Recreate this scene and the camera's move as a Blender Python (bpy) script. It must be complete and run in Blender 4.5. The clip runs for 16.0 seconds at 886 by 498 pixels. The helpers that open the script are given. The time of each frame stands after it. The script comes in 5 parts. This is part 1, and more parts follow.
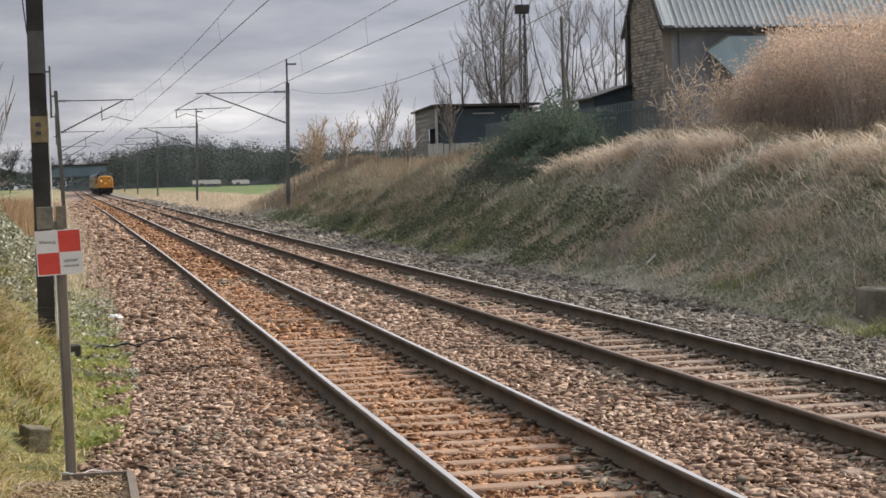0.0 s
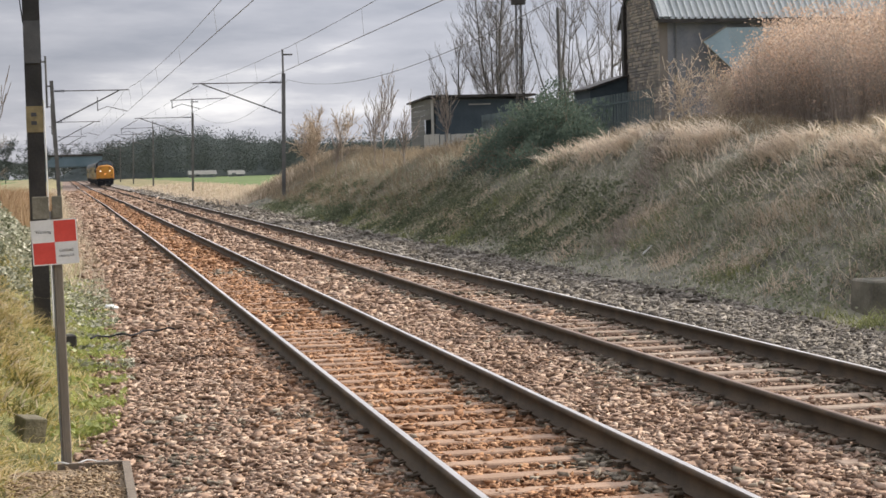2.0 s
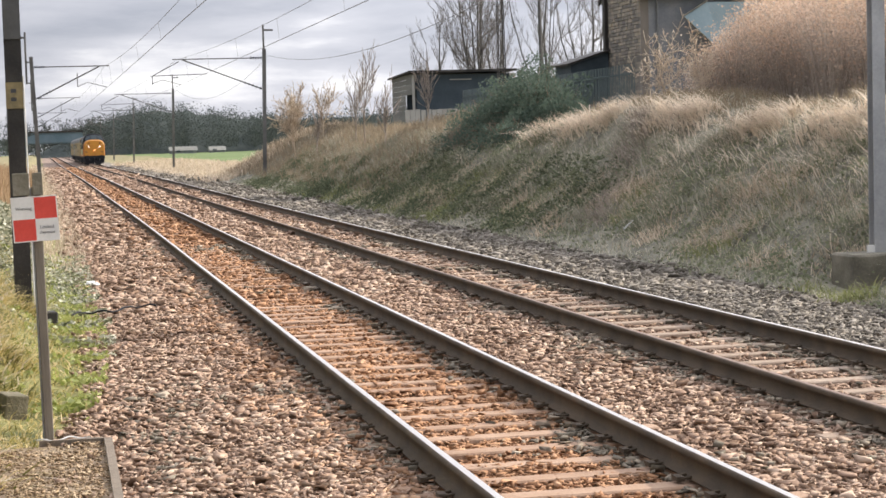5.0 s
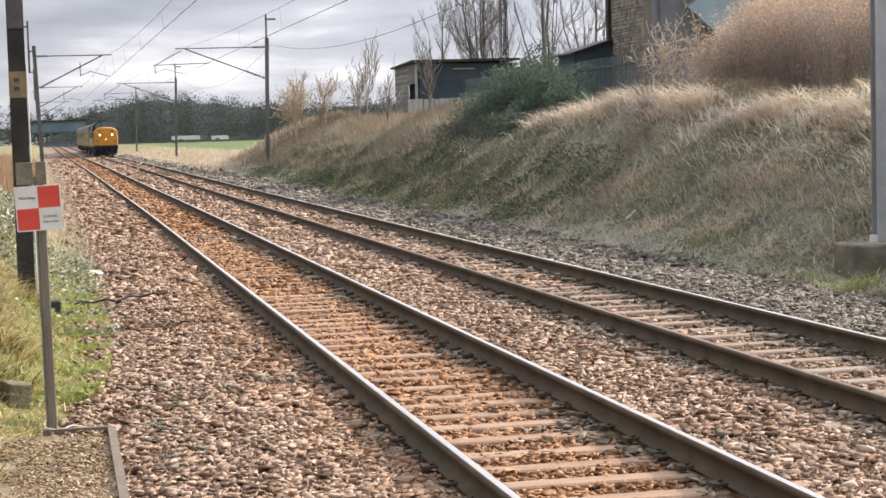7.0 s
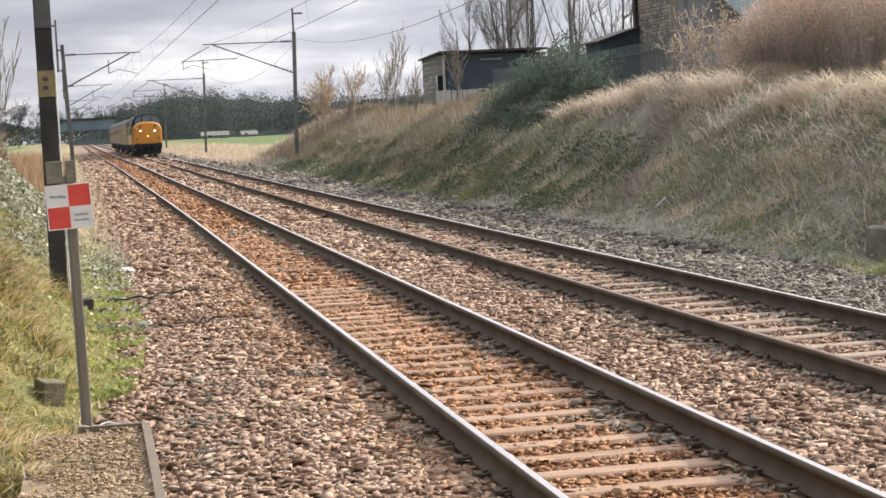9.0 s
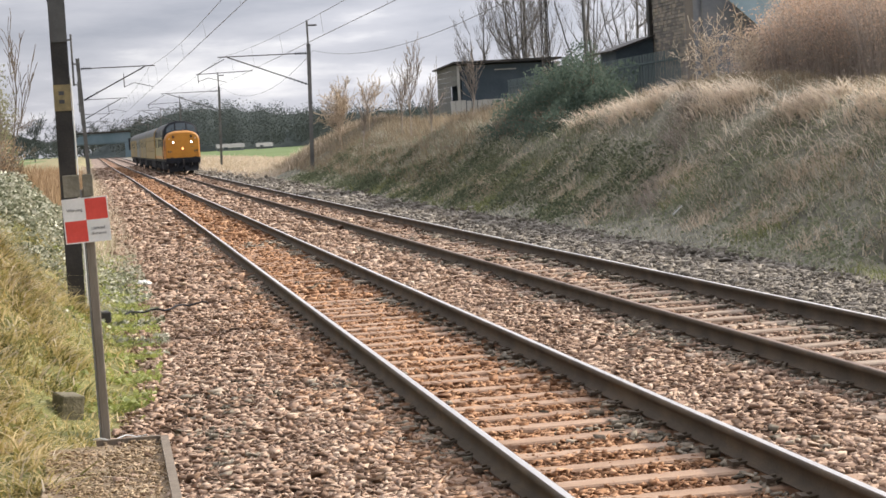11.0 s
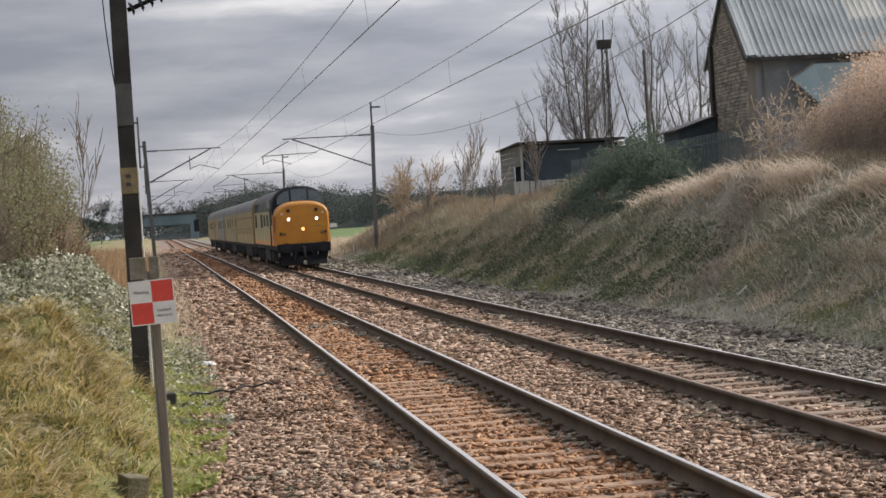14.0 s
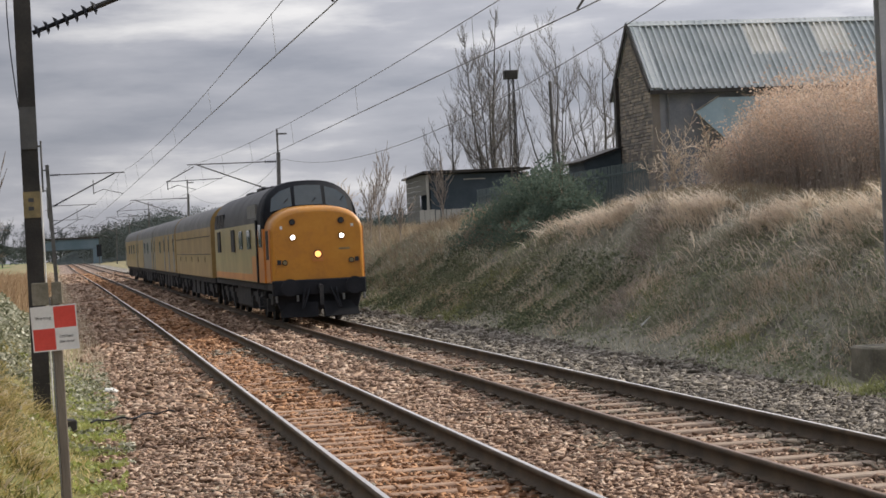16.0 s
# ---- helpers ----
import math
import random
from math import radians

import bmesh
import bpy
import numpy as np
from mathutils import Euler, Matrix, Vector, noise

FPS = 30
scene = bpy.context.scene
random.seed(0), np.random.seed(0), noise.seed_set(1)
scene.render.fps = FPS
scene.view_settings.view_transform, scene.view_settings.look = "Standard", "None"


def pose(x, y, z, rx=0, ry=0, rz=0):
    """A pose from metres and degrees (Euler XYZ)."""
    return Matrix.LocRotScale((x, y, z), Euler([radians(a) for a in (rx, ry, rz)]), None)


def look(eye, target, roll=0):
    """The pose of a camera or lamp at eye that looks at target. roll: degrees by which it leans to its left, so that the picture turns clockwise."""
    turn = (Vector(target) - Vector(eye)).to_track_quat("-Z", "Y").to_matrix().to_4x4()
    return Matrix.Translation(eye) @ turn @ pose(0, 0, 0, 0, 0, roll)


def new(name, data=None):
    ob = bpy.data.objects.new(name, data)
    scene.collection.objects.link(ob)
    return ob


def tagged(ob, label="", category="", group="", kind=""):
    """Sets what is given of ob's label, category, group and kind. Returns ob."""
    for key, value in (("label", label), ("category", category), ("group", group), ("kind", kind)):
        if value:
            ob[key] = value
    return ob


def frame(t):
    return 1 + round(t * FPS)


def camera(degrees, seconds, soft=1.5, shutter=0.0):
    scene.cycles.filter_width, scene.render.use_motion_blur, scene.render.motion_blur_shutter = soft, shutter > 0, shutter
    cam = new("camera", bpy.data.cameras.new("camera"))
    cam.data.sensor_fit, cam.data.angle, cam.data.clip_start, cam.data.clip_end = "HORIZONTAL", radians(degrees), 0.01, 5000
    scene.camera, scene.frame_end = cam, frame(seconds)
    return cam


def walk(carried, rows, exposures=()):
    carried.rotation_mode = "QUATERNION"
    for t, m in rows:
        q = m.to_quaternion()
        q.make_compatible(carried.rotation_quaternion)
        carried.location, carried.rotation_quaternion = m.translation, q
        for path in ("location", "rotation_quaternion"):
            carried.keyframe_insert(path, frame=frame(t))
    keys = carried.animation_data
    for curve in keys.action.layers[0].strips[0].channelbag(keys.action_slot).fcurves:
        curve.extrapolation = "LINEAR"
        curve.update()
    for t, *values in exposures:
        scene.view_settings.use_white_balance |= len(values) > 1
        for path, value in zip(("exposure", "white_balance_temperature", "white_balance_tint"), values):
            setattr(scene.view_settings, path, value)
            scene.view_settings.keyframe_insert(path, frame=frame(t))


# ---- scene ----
cam = camera(27.13, 16.0, soft=1.6)
# seconds, place, yaw, pitch, roll of a hand-held camera beside the line
PATH = [
    (0, 0.004, 0.016, 1.961, -11.132, -2.203, 1.664),
    (0.5, 0.004, 0.020, 1.960, -11.180, -2.257, 1.654),
    (1, 0.005, 0.015, 1.961, -11.207, -2.339, 1.655),
    (1.5, 0.004, 0.012, 1.962, -11.224, -2.405, 1.555),
    (2, 0.003, 0.011, 1.958, -11.261, -2.490, 1.555),
    (2.5, 0.004, 0.008, 1.958, -11.358, -2.608, 1.626),
    (3, 0.002, 0.008, 1.957, -11.565, -2.813, 1.779),
    (3.5, 0.001, 0.012, 1.956, -11.746, -3.001, 1.856),
    (4, 0.004, 0.013, 1.957, -11.800, -3.098, 1.834),
    (6.5, 0.001, 0.004, 1.960, -11.863, -3.513, 1.549),
    (7, -0.001, -0.002, 1.960, -11.760, -3.602, 1.667),
    (7.5, 0.002, -0.000, 1.962, -11.504, -3.811, 2.122),
    (8, 0.000, -0.000, 1.963, -11.443, -3.892, 2.157),
    (8.5, 0.002, -0.008, 1.959, -11.135, -3.883, 2.488),
    (9, 0.005, -0.006, 1.961, -10.867, -3.847, 2.774),
    (11.5, -0.002, -0.007, 1.964, -10.259, -3.164, 3.380),
    (12, -0.002, -0.011, 1.969, -9.765, -2.711, 3.273),
    (12.5, -0.005, -0.009, 1.967, -9.281, -2.429, 3.250),
    (13, -0.001, -0.013, 1.969, -8.921, -1.901, 3.485),
    (13.5, -0.000, -0.021, 1.973, -8.701, -1.256, 3.634),
    (14, -0.004, -0.015, 1.972, -8.417, -0.878, 3.475),
    (14.5, -0.002, -0.010, 1.970, -8.474, -0.547, 3.367),
    (15, -0.003, -0.007, 1.971, -9.286, -0.280, 3.220),
    (15.5, -0.007, -0.003, 1.974, -10.227, -0.210, 3.069),
    (16, -0.015, -0.006, 1.978, -11.382, -0.161, 2.825),
]
walk(cam, [(t, pose(x, y, z, 90 + pitch, roll, yaw)) for t, x, y, z, yaw, pitch, roll in PATH], exposures=[(0.0, -0.04), (1.5, -0.02), (2.0, 0.18), (4.0, 0.50), (9.0, 0.42), (12.5, 0.20), (13.5, -0.04), (14.0, -0.14), (14.5, -0.18), (16.0, -0.17)])

# ---- light: broken cloud, a soft sun ahead and to the right ----
SUN_AZ, SUN_EL = radians(74), radians(29)      # azimuth from +y towards +x
world = bpy.data.worlds.new("sky")
scene.world = world
world.use_nodes = True


def build_sky():
    nt = world.node_tree
    nt.nodes.clear()
    N = nt.nodes.new
    out, bg = N("ShaderNodeOutputWorld"), N("ShaderNodeBackground")
    sky = N("ShaderNodeTexSky")
    sky.sky_type, sky.sun_disc = "NISHITA", False
    sky.sun_elevation, sky.sun_rotation = SUN_EL, SUN_AZ
    L = nt.links.new

    def calc(op, p, q, r=None, clamp=False):
        n = N("ShaderNodeMath")
        n.operation, n.use_clamp = op, clamp
        for i, v in enumerate((p, q, r)):
            if v is None:
                continue
            if isinstance(v, (int, float)):
                n.inputs[i].default_value = v
            else:
                L(v, n.inputs[i])
        return n.outputs[0]

    geo = N("ShaderNodeTexCoord")

    def cloud_layer(scale, place, size, detail, rough):
        stretch, cloud = N("ShaderNodeMapping"), N("ShaderNodeTexNoise")
        stretch.inputs["Scale"].default_value, stretch.inputs["Location"].default_value = scale, place
        cloud.inputs["Scale"].default_value, cloud.inputs["Detail"].default_value, cloud.inputs["Roughness"].default_value = size, detail, rough
        L(geo.outputs["Generated"], stretch.inputs["Vector"])
        L(stretch.outputs["Vector"], cloud.inputs["Vector"])
        return cloud.outputs["Fac"]

    banks = cloud_layer((1.5, 1.5, 8.0), (0.35, 0.1, 0.62), 2.4, 3, 0.5)
    wisps = cloud_layer((2.2, 2.2, 11.0), (1.7, 0.4, 0.0), 4.6, 8, 0.58)
    cover = calc("ADD", calc("MULTIPLY", banks, 0.68), calc("MULTIPLY", wisps, 0.36))
    ramp = N("ShaderNodeValToRGB")
    e = ramp.color_ramp.elements
    e[0].position, e[0].color = 0.40, (0.36, 0.375, 0.44, 1)
    e[1].position, e[1].color = 0.64, (0.98, 0.96, 0.965, 1)
    m = e.new(0.52)
    m.color = (0.52, 0.525, 0.585, 1)
    L(cover, ramp.inputs["Fac"])
    # cloud is brighter overhead and on the sun's side
    xyz = N("ShaderNodeSeparateXYZ")
    L(geo.outputs["Generated"], xyz.inputs[0])
    toward = calc("ADD", calc("MULTIPLY", xyz.outputs["X"], math.sin(SUN_AZ)), calc("MULTIPLY", xyz.outputs["Y"], math.cos(SUN_AZ)))
    side = calc("MULTIPLY_ADD", calc("MAXIMUM", toward, -0.1), 0.85, 0.60)
    high = calc("MULTIPLY_ADD", calc("MULTIPLY_ADD", xyz.outputs["Z"], 1.6, -0.22, True), 1.5, 1.0)
    mix = N("ShaderNodeMix")
    mix.data_type = "RGBA"
    mix.inputs["Factor"].default_value = 0.93
    gain = N("ShaderNodeVectorMath")
    gain.operation = "SCALE"
    L(ramp.outputs["Color"], gain.inputs[0])
    L(calc("MULTIPLY", calc("MULTIPLY", side, high), 11.5), gain.inputs["Scale"])
    L(sky.outputs["Color"], mix.inputs["A"])
    L(gain.outputs["Vector"], mix.inputs["B"])
    L(mix.outputs["Result"], bg.inputs["Color"])
    bg.inputs["Strength"].default_value = 0.098
    L(bg.outputs["Background"], out.inputs["Surface"])


build_sky()
sun = new("sun", bpy.data.lights.new("sun", "SUN"))
sun.data.energy, sun.data.angle, sun.data.color = 4.25, radians(1.2), (1.0, 0.91, 0.79)
sun.matrix_world = look((0, 0, 50), (-math.sin(SUN_AZ) * math.cos(SUN_EL), -math.cos(SUN_AZ) * math.cos(SUN_EL), 50 - math.sin(SUN_EL)))


# ---- materials ----
def material(name, stops, scale=4.0, rough=0.85, metal=0.0, bump=0.0, fine=60.0, island=0.0, spot=None, coat=0.0, per_object=0.0, spec=0.5, stretch=(1, 1, 1), thin=0.0):
    """A procedural surface: noise at two scales through colour stops, with relief; island: spread of tone from piece to piece."""
    mat = bpy.data.materials.new(name)
    mat.use_nodes = True
    nt = mat.node_tree
    N, L = nt.nodes.new, nt.links.new
    b = nt.nodes["Principled BSDF"]
    tc, mp = N("ShaderNodeTexCoord"), N("ShaderNodeMapping")
    mp.inputs["Scale"].default_value = stretch
    L(tc.outputs["Object"], mp.inputs["Vector"])
    n1, n2 = N("ShaderNodeTexNoise"), N("ShaderNodeTexNoise")
    n1.inputs["Scale"].default_value, n2.inputs["Scale"].default_value = scale, fine
    n1.inputs["Detail"].default_value, n2.inputs["Detail"].default_value = 5, 4
    L(mp.outputs["Vector"], n1.inputs["Vector"])
    L(mp.outputs["Vector"], n2.inputs["Vector"])
    add = N("ShaderNodeMath")
    add.operation = "MULTIPLY_ADD"
    add.inputs[1].default_value, add.inputs[2].default_value = 0.35, -0.175
    L(n2.outputs["Fac"], add.inputs[0])
    s = N("ShaderNodeMath")
    s.operation = "ADD"
    L(n1.outputs["Fac"], s.inputs[0])
    L(add.outputs[0], s.inputs[1])
    val = s.outputs[0]
    if island or per_object:
        src = N("ShaderNodeNewGeometry").outputs["Random Per Island"] if island else N("ShaderNodeObjectInfo").outputs["Random"]
        k = N("ShaderNodeMath")
        k.operation = "MULTIPLY_ADD"
        w = island or per_object
        k.inputs[1].default_value, k.inputs[2].default_value = w, -w / 2
        L(src, k.inputs[0])
        s2 = N("ShaderNodeMath")
        s2.operation = "ADD"
        L(val, s2.inputs[0])
        L(k.outputs[0], s2.inputs[1])
        val = s2.outputs[0]
    ramp = N("ShaderNodeValToRGB")
    els = ramp.color_ramp.elements
    lo, hi = (0.05, 0.95) if (island or per_object) else (0.3, 0.7)
    for i, c in enumerate(stops):
        p = lo + (hi - lo) * i / max(1, len(stops) - 1)
        el = els[i] if i < 2 else els.new(p)
        el.position, el.color = p, (*c, 1)
    L(val, ramp.inputs["Fac"])
    L(ramp.outputs["Color"], b.inputs["Base Color"])
    b.inputs["Roughness"].default_value, b.inputs["Metallic"].default_value = rough, metal
    b.inputs["Specular IOR Level"].default_value = spec
    b.inputs["Coat Weight"].default_value = coat
    if bump:
        bp = N("ShaderNodeBump")
        bp.inputs["Strength"].default_value, bp.inputs["Distance"].default_value = bump, 0.02
        L(n2.outputs["Fac"], bp.inputs["Height"])
        L(bp.outputs["Normal"], b.inputs["Normal"])
    if thin:    # light passes through dry blades and leaves
        tr, mx = N("ShaderNodeBsdfTranslucent"), N("ShaderNodeMixShader")
        mx.inputs["Fac"].default_value = thin
        L(ramp.outputs["Color"], tr.inputs["Color"])
        L(b.outputs["BSDF"], mx.inputs[1])
        L(tr.outputs["BSDF"], mx.inputs[2])
        L(mx.outputs["Shader"], nt.nodes["Material Output"].inputs["Surface"])
    return mat


def glow(name, colour, strength):
    mat = bpy.data.materials.new(name)
    mat.use_nodes = True
    b = mat.node_tree.nodes["Principled BSDF"]
    b.inputs["Base Color"].default_value = (*colour, 1)
    b.inputs["Emission Color"].default_value = (*colour, 1)
    b.inputs["Emission Strength"].default_value = strength
    return mat


M_STONE = material("ballast_stone", [(0.17, 0.104, 0.066), (0.30, 0.196, 0.135), (0.40, 0.275, 0.198), (0.52, 0.39, 0.292)], 0.8, 0.9, island=0.95, fine=90)
M_STONE_RUST = material("ballast_stone_rusted", [(0.19, 0.092, 0.045), (0.31, 0.16, 0.08), (0.42, 0.23, 0.12), (0.53, 0.32, 0.19)], 0.8, 0.9, island=0.75, fine=90)
M_STONE_WARM = material("ballast_stone_warm", [(0.17, 0.092, 0.050), (0.32, 0.185, 0.108), (0.45, 0.275, 0.170), (0.60, 0.41, 0.28)], 0.8, 0.9, island=0.75, fine=90)
M_STONE_GREY = material("ballast_stone_grey", [(0.112, 0.096, 0.077), (0.179, 0.158, 0.130), (0.252, 0.224, 0.187), (0.358, 0.319, 0.270)], 0.8, 0.9, island=0.8, fine=90)
# weathered stones; the same dark tone also draws the rails' shadow bands
M_STONE_DARK = material("ballast_stone_weathered_shaded", [(0.102, 0.086, 0.059), (0.174, 0.149, 0.111), (0.275, 0.232, 0.176), (0.435, 0.359, 0.270)], 0.8, 0.9, island=0.8, fine=90)
M_BALLAST = material("ballast_bed", [(0.113, 0.080, 0.056), (0.237, 0.169, 0.130), (0.407, 0.300, 0.237)], 17, 0.95, bump=1.0, fine=26)
M_BED_RUST = material("ballast_bed_rusted", [(0.107, 0.054, 0.029), (0.226, 0.119, 0.062), (0.381, 0.226, 0.131)], 17, 0.95, bump=1.0, fine=26)
M_BED_GREY = material("ballast_bed_grey", [(0.103, 0.092, 0.081), (0.196, 0.173, 0.150), (0.333, 0.292, 0.252)], 17, 0.95, bump=1.0, fine=26)
M_SOIL = material("bank_soil", [(0.091, 0.088, 0.065), (0.182, 0.172, 0.131), (0.298, 0.277, 0.216)], 2.2, 0.95, bump=0.8, fine=14)
# ground darkened to put the shade of grassy hollows into its colour
M_TURF = material("turf", [(0.070, 0.079, 0.020), (0.155, 0.152, 0.044), (0.279, 0.256, 0.104)], 1.6, 0.95, bump=0.8, fine=30)
M_FIELD = material("field", [(0.080, 0.125, 0.030), (0.105, 0.155, 0.040), (0.130, 0.175, 0.052)], 0.03, 0.95, fine=2)
M_FARGRASS = material("rough_grass", [(0.15, 0.14, 0.06), (0.23, 0.20, 0.095), (0.32, 0.265, 0.145)], 0.4, 0.95, bump=0.6, fine=6)
M_RAIL = material("rail_rust", [(0.054, 0.040, 0.026), (0.081, 0.059, 0.038), (0.117, 0.083, 0.051)], 3, 0.8, metal=0.2, bump=0.2, fine=60)
M_RAILTOP = material("rail_polished", [(0.66, 0.63, 0.60), (0.78, 0.74, 0.70)], 2, 0.38, metal=1.0, fine=40, stretch=(1, 0.05, 1))
M_RAILTOP_DULL = material("rail_worn", [(0.20, 0.125, 0.085), (0.30, 0.20, 0.145)], 2, 0.45, metal=0.8, fine=40, stretch=(1, 0.05, 1))
M_SLEEPER = material("sleeper_concrete", [(0.180, 0.126, 0.092), (0.295, 0.218, 0.160), (0.377, 0.302, 0.235)], 3, 0.9, bump=0.4, fine=45, per_object=0.4)
M_SLEEPER_RUST = material("sleeper_stained", [(0.20, 0.115, 0.07), (0.34, 0.22, 0.145), (0.44, 0.305, 0.215)], 3, 0.9, bump=0.4, fine=45, per_object=0.4)
M_STEEL = material("mast_steel", [(0.02, 0.019, 0.018), (0.036, 0.033, 0.031), (0.06, 0.053, 0.048)], 2, 0.65, metal=0.3, bump=0.15, fine=50)
M_GALV = material("galvanised_steel", [(0.16, 0.165, 0.17), (0.24, 0.245, 0.25)], 3, 0.55, metal=0.6, fine=40)
M_PALESTEEL = material("pale_mast_steel", [(0.30, 0.31, 0.32), (0.38, 0.39, 0.40), (0.46, 0.465, 0.47)], 1.5, 0.6, metal=0.25, fine=25)
M_WIRE = material("wire", [(0.170, 0.170, 0.170), (0.272, 0.272, 0.272)], 3, 0.6, metal=0.3)
M_CONC = material("concrete", [(0.102, 0.094, 0.072), (0.174, 0.160, 0.123), (0.261, 0.239, 0.189)], 3, 0.95, bump=0.4, fine=30)
M_WOOD = material("weathered_timber", [(0.10, 0.08, 0.06), (0.18, 0.145, 0.11), (0.25, 0.205, 0.16)], 3, 0.9, bump=0.4, fine=30, stretch=(6, 6, 0.6), per_object=0.3)
M_DARKWOOD = material("dark_timber", [(0.117, 0.101, 0.081), (0.208, 0.179, 0.143), (0.299, 0.260, 0.208)], 3, 0.9, bump=0.4, fine=30, stretch=(6, 6, 0.6), per_object=0.3)
M_RED = material("sign_red", [(0.60, 0.055, 0.04), (0.72, 0.08, 0.06)], 5, 0.45, fine=40)
M_WHITE = material("sign_white", [(0.66, 0.65, 0.63), (0.80, 0.79, 0.77)], 5, 0.45, fine=40)
M_INK = material("sign_ink", [(0.04, 0.04, 0.045), (0.06, 0.06, 0.065)], 5, 0.6)
M_YBAND = material("pole_band", [(0.17, 0.135, 0.07), (0.28, 0.22, 0.11)], 12, 0.7, fine=60)
M_YELLOW = material("train_yellow", [(0.44, 0.185, 0.026), (0.53, 0.228, 0.024), (0.57, 0.262, 0.032)], 1.3, 0.42, fine=12, coat=0.2)
M_COACHY = material("coach_yellow", [(0.24, 0.158, 0.058), (0.32, 0.212, 0.074), (0.38, 0.255, 0.092)], 0.9, 0.5, fine=9, coat=0.1)
M_COACHG = material("coach_grey", [(0.15, 0.155, 0.15), (0.21, 0.21, 0.20)], 0.9, 0.5, fine=9)
M_PALEY = material("loco_pale_yellow", [(0.30, 0.25, 0.11), (0.42, 0.345, 0.15)], 1.0, 0.45, fine=9, coat=0.1)
M_ORANGE = material("loco_orange", [(0.52, 0.20, 0.04), (0.66, 0.27, 0.05)], 1.0, 0.45, fine=9, coat=0.1)
M_BLACK = material("loco_black", [(0.016, 0.018, 0.022), (0.028, 0.03, 0.036)], 2.0, 0.7, fine=20, spec=0.12)
M_UNDER = material("underframe_grime", [(0.02, 0.023, 0.027), (0.037, 0.039, 0.043), (0.058, 0.056, 0.055)], 2.5, 0.85, fine=20)
M_ROOF = material("train_roof", [(0.08, 0.08, 0.085), (0.13, 0.13, 0.13), (0.18, 0.175, 0.17)], 0.8, 0.55, fine=10)
M_LOCOROOF = material("loco_roof", [(0.035, 0.037, 0.042), (0.06, 0.062, 0.068), (0.09, 0.09, 0.095)], 0.8, 0.6, fine=10)
M_PLATE = material("mast_plate", [(0.06, 0.06, 0.062), (0.10, 0.10, 0.10)], 4, 0.7, fine=40)
# steel of the farther masts, lightened so the haze is in its colour
M_MAST = material("hazed_mast", [(0.084, 0.082, 0.079), (0.120, 0.118, 0.115), (0.168, 0.163, 0.158)], 1.0, 0.7, metal=0.2, fine=20)
M_BLOCK = material("mossy_block", [(0.095, 0.085, 0.054), (0.152, 0.133, 0.085), (0.228, 0.199, 0.136)], 6, 0.95, bump=0.6, fine=40)
M_RUSSET = material("russet_stems", [(0.26, 0.17, 0.10), (0.38, 0.26, 0.155), (0.50, 0.36, 0.23)], 0.5, 0.9, island=0.8, thin=0.4)
M_GLASS = material("cab_glass", [(0.045, 0.065, 0.078), (0.07, 0.092, 0.105)], 1.0, 0.10, fine=5, coat=0.2)
M_LAMP = glow("headlight", (1.0, 0.94, 0.84), 6.0)
M_LAMPW = glow("centre_light", (1.0, 0.42, 0.12), 2.2)
# barn wall and roof colours lightened; a veil of haze is in them
M_MORTAR = material("wall_mortar", [(0.156, 0.137, 0.117), (0.234, 0.208, 0.182)], 1.2, 0.95, fine=20)
M_RENDERED = material("rendered_wall", [(0.145, 0.16, 0.185), (0.195, 0.205, 0.225), (0.25, 0.25, 0.255)], 0.8, 0.9, bump=0.3, fine=10)
M_SHEET = material("roof_sheet", [(0.34, 0.38, 0.39), (0.43, 0.465, 0.47), (0.50, 0.525, 0.525)], 0.5, 0.6, fine=8)
M_SKYLIGHT = material("roof_light", [(0.60, 0.60, 0.56), (0.74, 0.73, 0.69)], 0.9, 0.5, fine=8)
M_BLUESHEET = material("blue_grey_sheet", [(0.20, 0.28, 0.32), (0.27, 0.35, 0.39)], 0.8, 0.7, fine=8)
M_SHEDDARK = material("shed_interior", [(0.036, 0.052, 0.066), (0.058, 0.076, 0.092)], 1.0, 0.95, fine=8)
M_SHEDGREY = material("shed_board", [(0.15, 0.15, 0.135), (0.24, 0.24, 0.215)], 1.0, 0.9, fine=12, per_object=0.4)
M_PALE = material("pale_fence", [(0.30, 0.30, 0.28), (0.42, 0.41, 0.38)], 1.0, 0.9, fine=12)
# fence green lifted towards blue-grey, with the haze in the paint
M_FENCE = material("fence_green", [(0.080, 0.110, 0.114), (0.128, 0.155, 0.155)], 1.0, 0.75, fine=12)
M_BARK = material("bark", [(0.075, 0.072, 0.070), (0.105, 0.101, 0.097), (0.143, 0.137, 0.131)], 3.0, 0.95, fine=30)
M_TWIG = material("twigs", [(0.151, 0.139, 0.131), (0.227, 0.214, 0.206)], 1.0, 0.95, island=0.6)
M_HEDGETWIG = material("hedge_twigs", [(0.15, 0.12, 0.09), (0.24, 0.19, 0.14)], 1.0, 0.95, island=0.6)
# slate tone of the far trees, with distance haze mixed into it
M_WOODS = material("far_woodland", [(0.070, 0.084, 0.080), (0.086, 0.100, 0.094), (0.108, 0.120, 0.110)], 0.1, 1.0, island=0.3, fine=1, spec=0.0, thin=0.3)
# gap filler behind the crowns; the wood's shade and haze are in its colour
M_WOODBACK = material("wood_backing", [(0.066, 0.078, 0.078), (0.082, 0.095, 0.092), (0.10, 0.112, 0.106)], 0.5, 1.0, fine=3, bump=1.0, spec=0.0)
